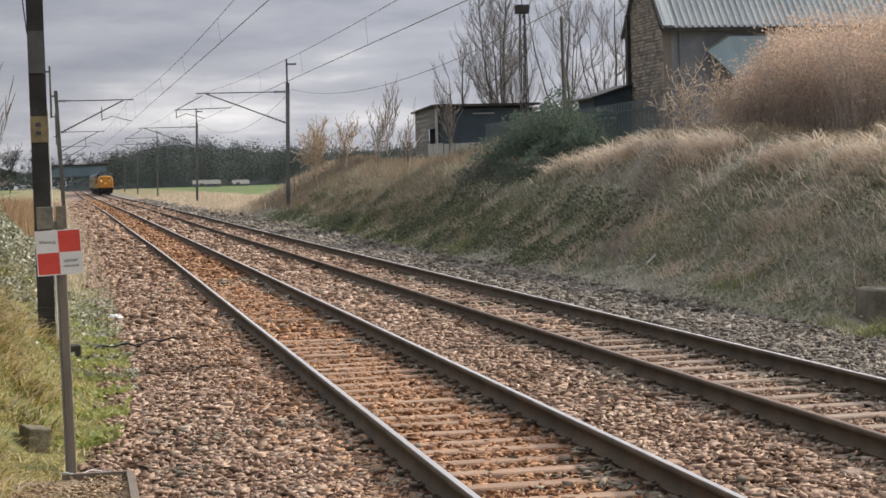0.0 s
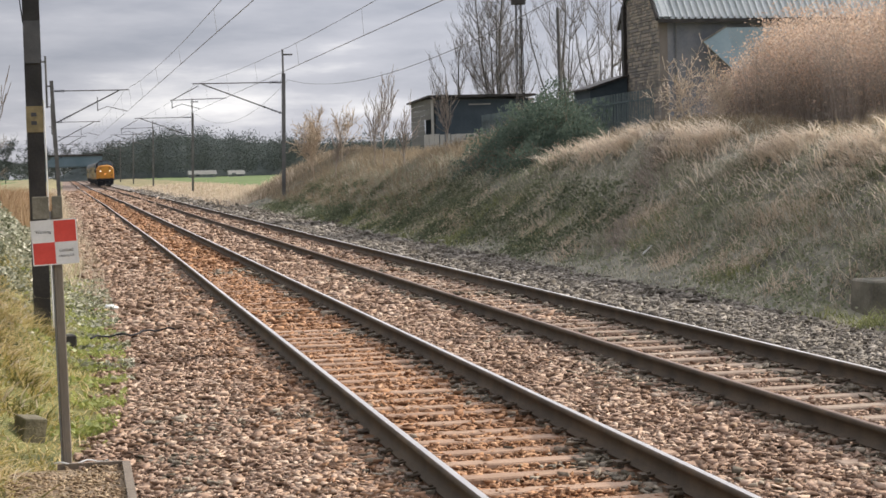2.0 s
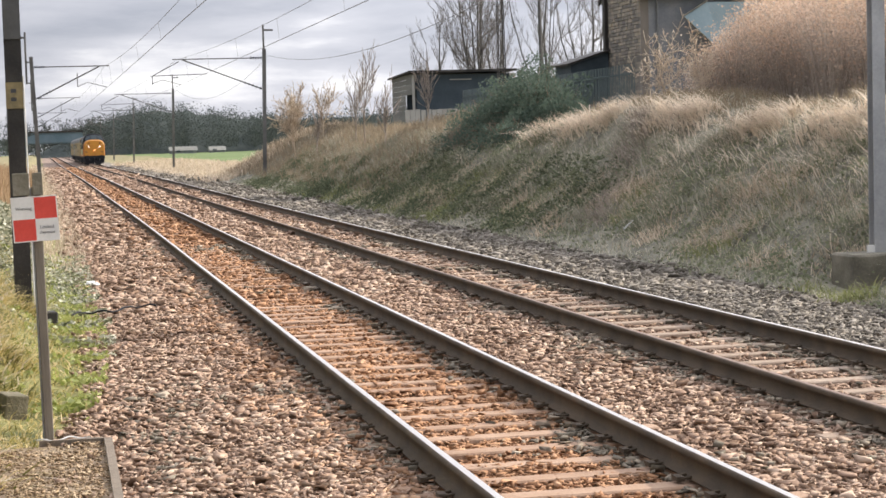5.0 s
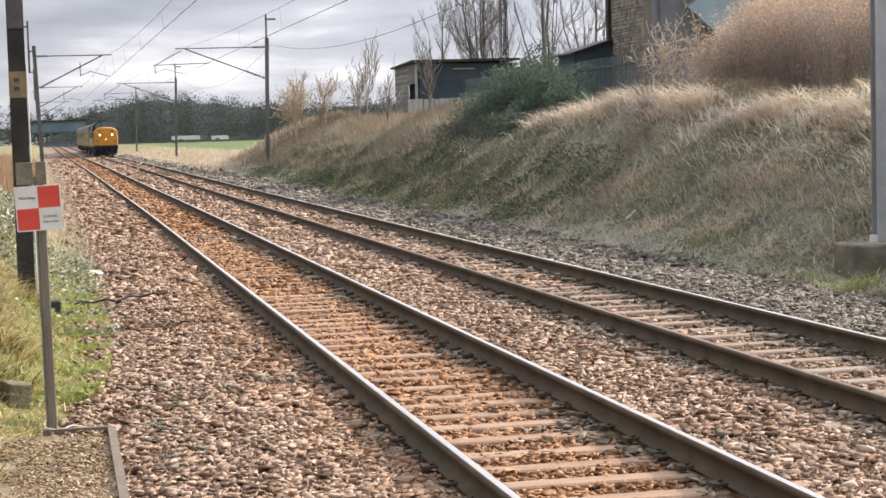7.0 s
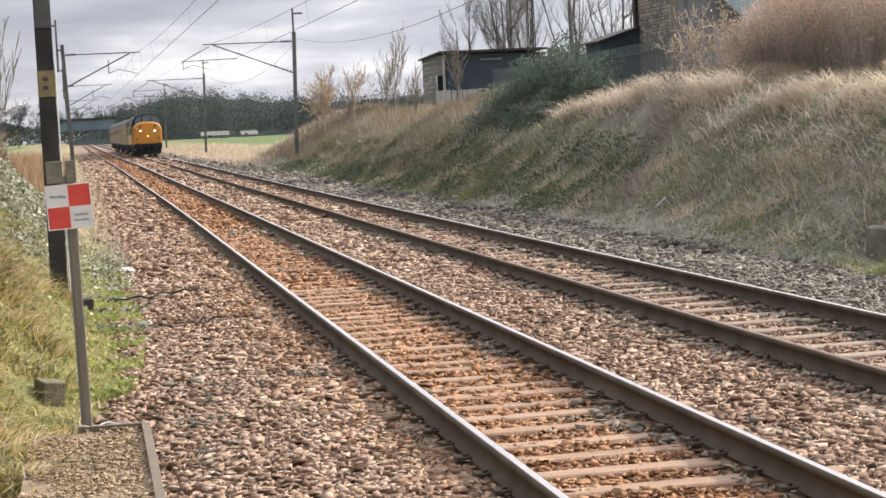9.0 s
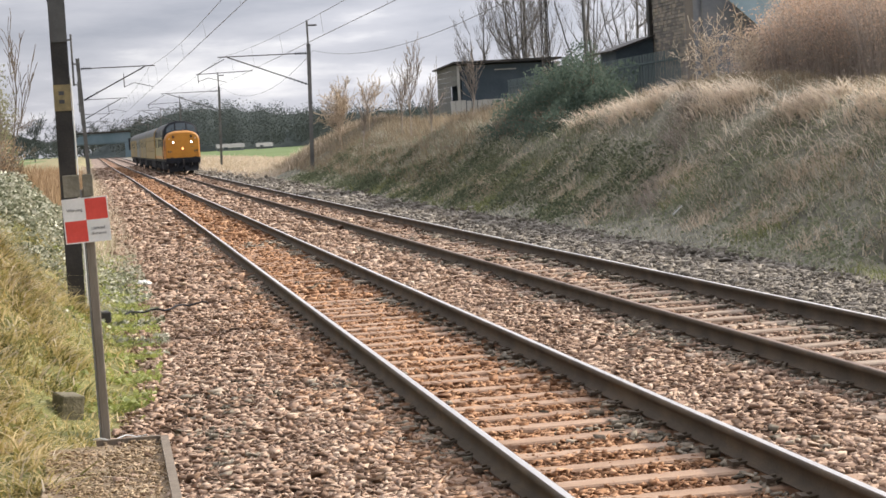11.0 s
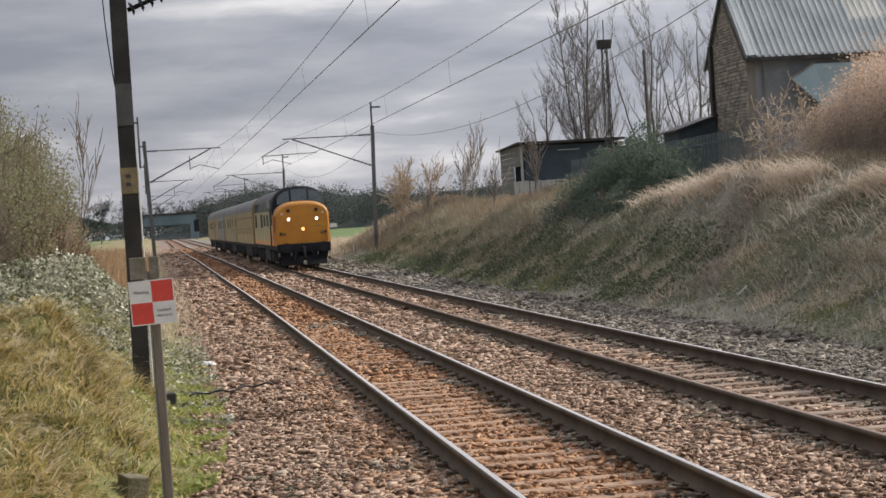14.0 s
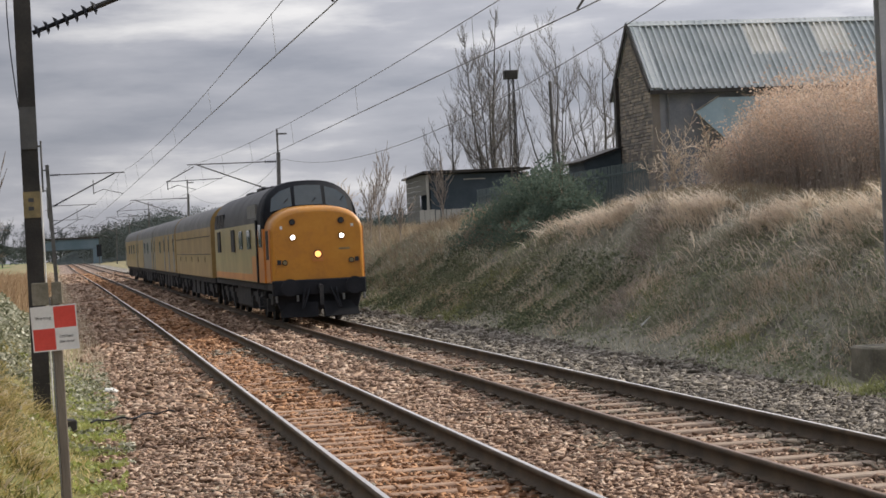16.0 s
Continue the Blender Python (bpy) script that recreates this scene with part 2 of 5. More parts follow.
M_LEAF = material("hedge_leaf", [(0.17, 0.175, 0.09), (0.25, 0.245, 0.13), (0.34, 0.325, 0.19)], 1.0, 0.6, island=0.8, thin=0.45)
# leaf tone raised so the haze over the bush is in its colour
M_DARKLEAF = material("dark_bush_leaf", [(0.072, 0.106, 0.082), (0.115, 0.155, 0.120), (0.165, 0.205, 0.160)], 1.0, 0.95, island=0.6, spec=0.1, thin=0.35)
M_IVY = material("ivy_leaf", [(0.104, 0.117, 0.064), (0.237, 0.248, 0.152), (0.456, 0.450, 0.336), (0.684, 0.657, 0.536)], 1.0, 0.6, island=1.0, spec=0.4, thin=0.2)
M_GREENLEAF = material("creeper_leaf", [(0.195, 0.234, 0.058), (0.325, 0.358, 0.104), (0.468, 0.481, 0.182)], 1.0, 0.45, island=0.9, thin=0.45)
M_GRASS = material("grass_blade", [(0.10, 0.105, 0.026), (0.36, 0.31, 0.092), (0.60, 0.48, 0.215), (0.78, 0.64, 0.39)], 0.5, 0.8, island=1.0, thin=0.45)
M_STRAW = material("dead_grass", [(0.42, 0.335, 0.245), (0.58, 0.475, 0.36), (0.75, 0.645, 0.51)], 0.5, 0.8, island=0.9, thin=0.45)
M_BLEACH = material("bleached_stems", [(0.52, 0.43, 0.33), (0.68, 0.58, 0.46), (0.82, 0.73, 0.61)], 0.5, 0.8, island=0.9, thin=0.4)
# lifted and greyed: haze over the shaded bank is put into this colour
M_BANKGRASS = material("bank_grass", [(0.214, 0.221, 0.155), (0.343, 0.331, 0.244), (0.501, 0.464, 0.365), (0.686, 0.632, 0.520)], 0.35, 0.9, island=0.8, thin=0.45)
M_REED = material("dry_stems", [(0.268, 0.226, 0.192), (0.401, 0.346, 0.298), (0.547, 0.474, 0.406)], 0.6, 0.9, island=0.8, thin=0.45)
M_PLUME = material("dry_seed_heads", [(0.46, 0.33, 0.245), (0.62, 0.47, 0.36), (0.74, 0.60, 0.48)], 0.6, 0.9, island=0.8, thin=0.45)
M_GRAVEL = material("path_gravel", [(0.15, 0.105, 0.065), (0.25, 0.185, 0.12), (0.36, 0.28, 0.19)], 5, 0.95, bump=0.8, fine=60)
M_GRAVELSTONE = material("gravel_grain", [(0.16, 0.105, 0.06), (0.30, 0.21, 0.125), (0.42, 0.31, 0.195), (0.54, 0.42, 0.28)], 0.8, 0.9, island=0.75, fine=90)
# bridge paint lightened and blued; distance haze is in this colour
M_BRIDGE = material("bridge_paint_hazed", [(0.104, 0.163, 0.203), (0.149, 0.208, 0.254)], 0.3, 0.8, fine=3)
M_LITTER = material("litter", [(0.6, 0.6, 0.58), (0.75, 0.75, 0.73)], 5, 0.6)


# ---- mesh helpers ----
def box(bm, c, s, rot=None):
    m = Matrix.Translation(c) @ (rot or Matrix()) @ Matrix.Diagonal((*s, 1))
    return bmesh.ops.create_cube(bm, size=1, matrix=m)["verts"]


def tube(bm, a, b, r0, r1=None, n=8):
    a, b = Vector(a), Vector(b)
    d = b - a
    m = Matrix.Translation((a + b) / 2) @ d.to_track_quat("Z", "Y").to_matrix().to_4x4()
    return bmesh.ops.create_cone(bm, cap_ends=True, segments=n, radius1=r0, radius2=r0 if r1 is None else r1, depth=d.length, matrix=m)["verts"]


def bevel(bm, w, seg=1):
    bmesh.ops.bevel(bm, geom=list(bm.edges), offset=w, segments=seg, affect="EDGES", profile=0.7)


def finish(bm, name, mats, smooth=False):
    me = bpy.data.meshes.new(name)
    bm.normal_update()
    bm.to_mesh(me)
    bm.free()
    for m in (mats if isinstance(mats, (list, tuple)) else [mats]):
        me.materials.append(m)
    if smooth:
        me.shade_smooth()
    return me


def part(name, bm, mat, parent=None, label="", smooth=False):
    ob = new(name, finish(bm, name, mat, smooth))
    if parent:
        ob.parent = parent
    return tagged(ob, label)


def thing(name, label, category, group="", m=None, kind=""):
    ob = new(name)
    ob.empty_display_size = 0.2
    if m is not None:
        ob.matrix_basis = m
    return tagged(ob, label, category, group, kind)


def soup(name, verts, faces, mat, label="", category="", kind="stuff", parent=None):
    """One mesh from arrays of corners and triangles or quads."""
    me = bpy.data.meshes.new(name)
    verts, faces = np.asarray(verts, np.float32), np.asarray(faces, np.int32)
    k = faces.shape[1]
    me.vertices.add(len(verts))
    me.vertices.foreach_set("co", verts.ravel())
    me.loops.add(faces.size)
    me.loops.foreach_set("vertex_index", faces.ravel())
    me.polygons.add(len(faces))
    me.polygons.foreach_set("loop_start", np.arange(0, faces.size, k, dtype=np.int32))
    me.update(calc_edges=True)
    for m in (mat if isinstance(mat, (list, tuple)) else [mat]):
        me.materials.append(m)
    ob = new(name, me)
    if parent:
        ob.parent = parent
    return tagged(ob, label, category, kind=kind)


# ---- the line's own course: a slight left-hand curve and a gentle rise ----
def course_x(y):
    y = np.asarray(y, float)
    return np.mean([np.interp(y + d, (0, 50, 84, 100, 127, 163, 242, 307, 600, 3000), (0, 0, -.3, -.45, -.7, -1.15, -2.0, -2.5, -5.0, -25)) for d in (-12, -6, 0, 6, 12)], axis=0)


def course_z(y):
    y = np.asarray(y, float)
    return np.mean([np.interp(y + d, (0, 45, 84, 100, 127, 162, 242, 307, 600, 3000), (0, 0, .12, .2, .3, .42, .64, .84, 1.7, 3.5)) for d in (-12, -6, 0, 6, 12)], axis=0)


RAILS = (2.31, 3.815, 5.68, 7.185)
TRACK = (3.0625, 6.4325)
rng = np.random.default_rng(7)


def smooth(a, b, x):
    t = np.clip((x - a) / (b - a), 0, 1)
    return t * t * (3 - 2 * t)


def lumps(x, y, s):
    return np.sin(x * s * 1.3 + 1.7 * np.sin(y * s * 0.9 + 0.4)) * np.cos(y * s * 1.1 + 1.3 * np.sin(x * s * 0.7 + 2.0))


def verge_edge(y):
    return np.interp(y, (14.0, 14.3, 16, 18.5, 23, 32, 60), (-0.52, -0.06, 0.12, 0.30, 0.38, 0.30, 0.10))


def bank_shift(y):
    """How much farther back the bank's crest lies along the line."""
    return np.interp(y, (0, 45, 67, 91, 200), (0, 0, .6, 1.6, 1.8))


def ground_z(x, y):
    x, y = np.asarray(x, float), np.asarray(y, float)
    u = x - course_x(y)
    z = np.full(np.broadcast(x, y).shape, -0.235)
    z = z - 0.06 * smooth(8.0, 9.6, u) - 0.05 * smooth(1.2, 0.2, u)
    # shaded bank on the far side, falling away to open field
    tall = (2.95 + 0.25 * np.sin(y * 0.11 + 1)) * (1 - smooth(112, 150, y)) + 0.35 * smooth(112, 150, y)
    toe = 10.2 + 0.9 * np.exp(-((y - 24.2) / 1.1) ** 2)
    bank = smooth(-0.08, 1.08, (u - toe) / (5.0 + bank_shift(y))) * tall
    bank = bank + 0.12 * lumps(u, y, 1.9) * smooth(toe, toe + 1.2, u) + 0.05 * lumps(u, y, 5.3) * smooth(toe, toe + 1.2, u)
    z = z + bank + smooth(17, 40, u) * 0.8 * (1 - smooth(112, 150, y))
    crest = smooth(13.3, 14.5, u) * (1 - smooth(16.0, 19.0, u))
    z = z + crest * (0.36 * np.exp(-((y - 44) / 4.0) ** 2) - 0.16 * np.exp(-((y - 38.2) / 1.6) ** 2) + 0.12 * np.exp(-((y - 33) / 3.0) ** 2) - 0.75 * np.exp(-((y - 58.5) / 4.6) ** 2))
    # grassy mound on the near side
    lm = smooth(-0.5 + 0.75 * smooth(13.5, 19, y), -2.6 + 0.5 * smooth(14, 22, y), u) * (1.15 + 0.25 * lumps(u, y, 0.6)) * (1 - 0.5 * smooth(45, 70, y)) + smooth(-2.4, -9, u) * 0.7 * (1 - smooth(70, 120, y))
    z = z + lm + (0.23 * lumps(u, y, 2.3) + 0.11 * lumps(u + 0.3, y, 4.1) + 0.07 * lumps(u, y, 6.6)) * smooth(-0.3, -1.0, u) * (1 - smooth(30, 60, y))
    return z + course_z(y)


def build_ground():
    xs = np.concatenate([[-3000, -1200, -500, -220, -110, -60, -35, -22, -14, -10, -8], np.arange(-7, 0.5, 0.25), np.arange(0.5, 8.2, 0.35), np.arange(8.2, 18, 0.25),
                         np.arange(18, 30, 1.0), [32, 36, 42, 50, 65, 90, 130, 200, 300, 500, 900, 1600, 3000]])
    ys = np.concatenate([[-3000, -800, -200, -60, -20, -6, 0, 3], np.arange(5, 60, 0.3), np.arange(60, 130, 0.8), np.arange(130, 330, 4), [340, 370, 410, 460, 520, 600, 700, 900, 1300, 2000, 3000]])
    X, Y = np.meshgrid(xs, ys)
    Z = ground_z(X, Y)
    nx, ny = len(xs), len(ys)
    V = np.stack([X, Y, Z], -1).reshape(-1, 3)
    i = (np.arange(ny - 1)[:, None] * nx + np.arange(nx - 1)).ravel()
    Fc = np.stack([i, i + 1, i + nx + 1, i + nx], 1)
    ob = soup("ground", V, Fc, [M_BALLAST, M_BED_RUST, M_BED_GREY, M_SOIL, M_TURF, M_FIELD, M_FARGRASS], kind="structure")
    c = V[Fc].mean(1)
    u = c[:, 0] - course_x(c[:, 1]) + 0.18 * lumps(c[:, 0], c[:, 1], 2.2)
    y = c[:, 1]
    idx = np.zeros(len(c), np.int32)
    idx[(u > RAILS[0]) & (u < RAILS[1])] = 1
    idx[u > 7.9] = 2
    idx[u > 10.0] = 3
    idx[(u > 10.5) & (y > 118)] = 6
    idx[u < verge_edge(y) - 0.05] = 4
    idx[(u < -0.5) & (y > 60)] = 6
    idx[(u > 22) & (y > 140)] = 5
    idx[(u > 30) & (y <= 140)] = 6
    idx[(u < -14)] = 5
    ob.data.polygons.foreach_set("material_index", idx)
    ob.data.shade_smooth()
    tagged(ob, "railway formation with ballast, grass banks and fields", "ground")


build_ground()


# ---- tracks ----
def rail_mesh(u, top_mat, y0=-60.0, y1=700.0):
    ys = np.concatenate([np.arange(y0, 60, 2.0), np.arange(60, 330, 4.0), np.arange(330, y1, 20.0)])
    prof = [(-0.035, -0.008), (-0.017, 0.0), (0.028, 0.0), (0.035, -0.006), (0.035, -0.038), (0.010, -0.052), (0.009, -0.135), (0.068, -0.150), (0.068, -0.160),
            (-0.068, -0.160), (-0.068, -0.150), (-0.009, -0.135), (-0.010, -0.052), (-0.035, -0.038)]
    n = len(prof)
    V = np.array([(u + px + cx, y, pz + cz) for y, cx, cz in zip(ys, course_x(ys), course_z(ys)) for px, pz in prof])
    Fc, idx = [], []
    for k in range(len(ys) - 1):
        for j in range(n):
            a, b = k * n + j, k * n + (j + 1) % n
            Fc.append((a, a + n, b + n, b))
            idx.append(1 if j in (1, 2) else 0)
    ob = soup("rail", V, Fc, [M_RAIL, top_mat], kind="")
    ob.data.polygons.foreach_set("material_index", np.array(idx, np.int32))
    return ob


def sleeper_mesh(mat):
    bm = bmesh.new()
    box(bm, (0, 0, -0.10), (2.5, 0.25, 0.18))
    for v in bm.verts:
        if v.co.z > -0.05:
            v.co.y *= 0.78
            v.co.z -= 0.012 if abs(v.co.x) > 1 else 0
    bevel(bm, 0.012)
    return finish(bm, "sleeper", mat)


def clip_mesh():
    bm = bmesh.new()
    tube(bm, (-0.035, -0.05, 0.012), (0.04, -0.05, 0.0), 0.010, n=6)
    tube(bm, (-0.035, 0.05, 0.012), (0.04, 0.05, 0.0), 0.010, n=6)
    box(bm, (0.035, 0, 0), (0.05, 0.11, 0.03))
    return finish(bm, "rail_clip", M_RAIL)


def build_track(label, centre, rails, top, sleeper_mat, pitch, phase):
    track = thing("railway_track", label, "railway track", "tracks")
    for u, worn in zip(rails, top):
        rail_mesh(u, worn).parent = track
    me = sleeper_mesh(sleeper_mat)
    y, k = 5.0 + phase - 14 * pitch, 0
    clip = clip_mesh()
    while y < 160 and k < 290:
        ob = new("sleeper", me)
        ob.parent = track
        turn = -math.degrees(math.atan((float(course_x(y + 1)) - float(course_x(y - 1))) / 2))
        ob.matrix_basis = pose(centre + float(course_x(y)) + rng.uniform(-.015, .015), y + rng.uniform(-.02, .02), -0.165 + float(course_z(y)) + rng.uniform(-.012, .006), 0, 0, turn + rng.uniform(-.8, .8))
        if 6 < y < 30:
            for u in rails:
                for s in (-1, 1):
                    c = new("rail_clip", clip)
                    c.parent = track
                    c.matrix_basis = pose(u + s * 0.095, y + rng.uniform(-.02, .02), -0.150, 0, 0, 0 if s > 0 else 180)
        y += pitch
        k += 1


build_track("polished double-rail track on rust-stained ballast", TRACK[0], RAILS[:2], (M_RAILTOP, M_RAILTOP), M_SLEEPER_RUST, 0.565, 0.10)
build_track("running track with pale concrete sleepers", TRACK[1], RAILS[2:], (M_RAILTOP_DULL, M_RAILTOP), M_SLEEPER, 0.706, 0.05)


def stones(name, n, x0, x1, y0, y1, size, mat, label, keep=None, lift=0.0):
    """Angular stones scattered over a stretch of the bed, each a warped block."""
    x, y = rng.uniform(x0, x1, n), y0 + (y1 - y0) * rng.uniform(0, 1, n) ** 1.15
    # only what lies in the wedge that is open to view
    ok = (x < 0.49 * y + 0.4) & (x > -0.09 * y - 0.4)
    u = x
    for r in RAILS:
        ok &= np.abs(u - r) > 0.075 + 0.4 * max(0, size - 0.05)
    if keep is not None:
        ok &= keep(x, y)
    x, y = x[ok], y[ok]
    n = len(x)
    s = size * rng.lognormal(0, 0.2, n)
    base = np.array([(-.62, -.5, -.2), (.62, -.45, -.25), (.5, .55, -.15), (-.55, .5, -.3), (-.25, -.1, .5), (.3, .08, .45)])
    v = base[None] * rng.uniform(0.75, 1.15, (n, 6, 1)) + rng.normal(0, 0.13, (n, 6, 3))
    v *= np.stack([rng.uniform(0.85, 1.7, n), rng.uniform(0.55, 1.0, n), rng.uniform(0.28, 0.7, n)], 1)[:, None]
    a, b = rng.uniform(0, 6.28, n), rng.uniform(-1.35, 1.35, n)
    ca, sa, cb, sb = np.cos(a), np.sin(a), np.cos(b), np.sin(b)
    vx, vy, vz = v[..., 0], v[..., 1] * cb[:, None] - v[..., 2] * sb[:, None], v[..., 1] * sb[:, None] + v[..., 2] * cb[:, None]
    v = np.stack([vx * ca[:, None] - vy * sa[:, None], vx * sa[:, None] + vy * ca[:, None], vz], -1) * s[:, None, None]
    z = ground_z(x, y) + lift + rng.uniform(-0.55, 0.6, n) * s + 0.012 * lumps(x, y, 4.0)
    v += np.stack([x + course_x(y), y, z], -1)[:, None]
    q = np.array([(0, 1, 5), (0, 5, 4), (1, 2, 5), (2, 3, 4), (2, 4, 5), (3, 0, 4), (0, 3, 2), (0, 2, 1)])
    f = (q[None] + 6 * np.arange(n)[:, None, None]).reshape(-1, 3)
    return soup(name, v.reshape(-1, 3), f, mat, label, "ballast")


def rail_shade_grime(x):
    """Rail shadow and grime as darker stone colour, most on each rail's near side."""
    return sum(np.where(x < r, np.exp(-((r - x) / 0.34) ** 2), np.exp(-((x - r) / 0.16) ** 2)) for r in RAILS)


def off_sleepers(x, y):
    """Leave the sleepers' tops bare in patches between the rails."""
    a = (np.abs((y - 5.10 + 0.2825) % 0.565 - 0.2825) > 0.05) | (np.abs(x - TRACK[0]) > 0.62) | (lumps(x, y, 1.7) + 0.7 * lumps(x, y, 6.1) > -0.12 - 0.5 * smooth(13, 19, y))
    b = (np.abs((y - 5.05 + 0.353) % 0.706 - 0.353) > 0.12) | (np.abs(x - TRACK[1]) > 0.85 + 0.3 * lumps(x, y, 2.7)) | (lumps(x, y, 1.9) + 0.6 * lumps(x, y, 5.7) > 0.22)
    return a & b


for a, b, n, s in ((7, 14, 1400, 0.044), (14, 25, 800, 0.049), (25, 42, 290, 0.074), (42, 70, 90, 0.105), (70, 120, 46, 0.13), (120, 230, 16, 0.18)):
    L = b - a
    bare = off_sleepers if a < 30 else None
    stones("ballast_shoulder", int(2.4 * L * n), -0.1, 2.3, a, b, s, M_STONE, "pinkish broken stone ballast beside the rails", lambda x, y: x > verge_edge(np.maximum(y, 14.3)) - 0.06 + 0.16 * lumps(x, y, 3.1) + rng.normal(0, .06, len(x)), 0.028)
    stones("ballast_rail_edge", int(0.95 * L * n * 0.55), 1.35, 2.3, a, b, s, M_STONE_WARM, "rust-tinted stone ballast along the rail", lambda x, y: x > 1.7 + 0.25 * lumps(x, y, 1.3) + rng.normal(0, .12, len(x)), 0.036)
    stones("ballast_between_rails", int(1.5 * L * n), 2.3, 3.82, a, b, s * 0.85, M_STONE_RUST, "rust-brown stone ballast between rails", bare, 0.014)
    stones("ballast_six_foot", int(1.87 * L * n), 3.82, 5.68, a, b, s, M_STONE, "pale pink stone ballast between tracks", bare, 0.02)
    stones("ballast_between_rails", int(1.5 * L * n * 0.9), 5.68, 7.19, a, b, s * 0.9, M_STONE, "fine pale ballast around sleepers", bare, 0.006)
    if a < 42:
        # weathered patches, plus the rails' shadow drawn in darker stones
        stones("ballast_weathered", int(6.2 * L * n * 0.85), 0.4, 7.2, a, b, s, M_STONE_DARK, "weathered grey-green stones and painted rail shadow along the rails", lambda x, y: off_sleepers(x, y) & (rail_shade_grime(x) + 0.45 * lumps(x + 0.3 * y, y, 0.62) + 0.25 * lumps(x, y, 2.4) + 0.75 * np.exp(-((x - 0.75) / 0.4) ** 2 - ((y - 12.3) / 2.0) ** 2) + rng.normal(0, .22, len(x)) > 0.72), 0.034)
    wide = 10.45
    stones("ballast_cess", int((wide - 7.19) * L * n * 0.95), 7.19, wide, a, b, s, M_STONE_GREY, "grey stone ballast at bank foot", lambda x, y: x < 10.12 + 0.16 * lumps(x, y, 0.8) + rng.normal(0, .08, len(x)))


# ---- overhead line ----
def h_section(bm, x, y, z0, z1, lean, w=0.2, d=0.2):
    """A rolled H column: one closed outline drawn upwards."""
    m = Matrix.Translation((x, y, z0)) @ Matrix.Rotation(radians(lean), 4, "Y")
    a, b, t, s = w / 2, d / 2, 0.016, 0.008
    out = [(-a, -b), (a, -b), (a, t - b), (s, t - b), (s, b - t), (a, b - t), (a, b), (-a, b), (-a, b - t), (-s, b - t), (-s, t - b), (-a, t - b)]
    lo, hi = ([bm.verts.new(m @ Vector((px, py, h))) for px, py in out] for h in (0, z1 - z0))
    for i in range(12):
        j = (i + 1) % 12
        bm.faces.new((lo[i], lo[j], hi[j], hi[i]))
    bm.faces.new(hi)
    bm.faces.new(lo[::-1])


def insulator(bm, a, b, n=6, r=0.10):
    a, b = Vector(a), Vector(b)
    tube(bm, a, b, 0.03)
    for i in range(n):
        p = a.lerp(b, (i + 0.5) / n)
        d = (b - a).normalized() * 0.02
        tube(bm, p - d, p + d, r, r * 0.55, 10)


def build_mast(x, y, side, z0, top, track_x, lean, wires, w=0.2, banded=False, base=False, arm=None):
    """side: +1 reaches towards +x. wires: (catenary x, z, contact x, z)."""
    mast = thing("catenary_mast", "pale galvanised overhead line mast on concrete footing" if base else "dark steel overhead line mast with cantilever arm" + (" and worn yellow band" if banded else ""), "catenary mast", "overhead line masts")
    bm = bmesh.new()
    h_section(bm, x, y, z0, top, lean, w, w)
    part("pole", bm, M_PALESTEEL if base else M_STEEL if banded else M_MAST, mast)
    def on(z):
        return x + math.tan(radians(lean)) * (z - z0)
    cx, cz, kx, kz = wires
    foot, cz = arm or (cz - 1.75, cz)
    if banded:
        bm = bmesh.new()
        box(bm, (on(2.75), y - w / 2 - 0.016, 2.75), (w * 1.02, 0.012, 0.34), Matrix.Rotation(radians(lean), 4, "Y"))
        part("band", bm, M_YBAND, mast, "worn yellow number band")
        bm = bmesh.new()
        box(bm, (on(3.75), y - w / 2 - 0.016, 3.75), (w * 0.98, 0.01, 0.55), Matrix.Rotation(radians(lean), 4, "Y"))
        part("plate", bm, M_PLATE, mast, "weathered grey plate")
        for i, q in enumerate((2.70, 2.81)):
            bm = bmesh.new()
            box(bm, (on(q) - 0.01, y - w / 2 - 0.024, q), (0.07, 0.004, 0.05))
            part("bar_mark", bm, M_INK, mast)
        bm = bmesh.new()
        tube(bm, (on(-.1) + w * .5 + .035, y - .1, -.25), (on(3.0) + w * .5 + .013, y - .1, 3.0), 0.010)
        part("conduit", bm, M_LITTER, mast, "pale cable conduit")
        bm = bmesh.new()
        loop = [Vector((on(4.0 + 0.3 * k) - w * .5 - 0.09 * math.sin(math.pi * min(1, k / 9)), y - .05, 4.0 + 0.3 * k)) for k in range(12)]
        for p, q in zip(loop[:-1], loop[1:]):
            tube(bm, p, q, 0.008, n=5)
        part("jumper_cable", bm, M_BLACK, mast, "thin dark cable bowed beside the mast")
    # cantilever: top tube, raking strut, drop bracket and steady arm
    bm = bmesh.new()
    st = foot
    a1, a2 = Vector((on(cz) + side * 0.12, y, cz)), Vector((cx + side * 0.25, y, cz))
    tube(bm, a1.lerp(a2, .12), a2, 0.03)
    b1, b2 = Vector((on(st) + side * 0.12, y, st)), Vector((cx - side * 0.30, y, cz - 0.03))
    tube(bm, b1.lerp(b2, .2), b2, 0.036)
    dx = kx - side * 1.6
    t = (dx - b1.x) / (b2.x - b1.x)
    on_strut = b1.lerp(b2, t)
    if side < 0 and not arm:
        dx = kx - 1.55
        on_strut = Vector((0, 0, kz + 0.30))
        tube(bm, (dx - 0.1, y, kz + 0.52), (kx + 1.5, y, kz + 0.58), 0.022)
        tube(bm, (dx, y, kz + 0.52), (cx + 0.1, y, cz - 0.12), 0.022)
    if arm:
        dx, on_strut = kx - side * 0.9, Vector((0, 0, kz + 0.9))
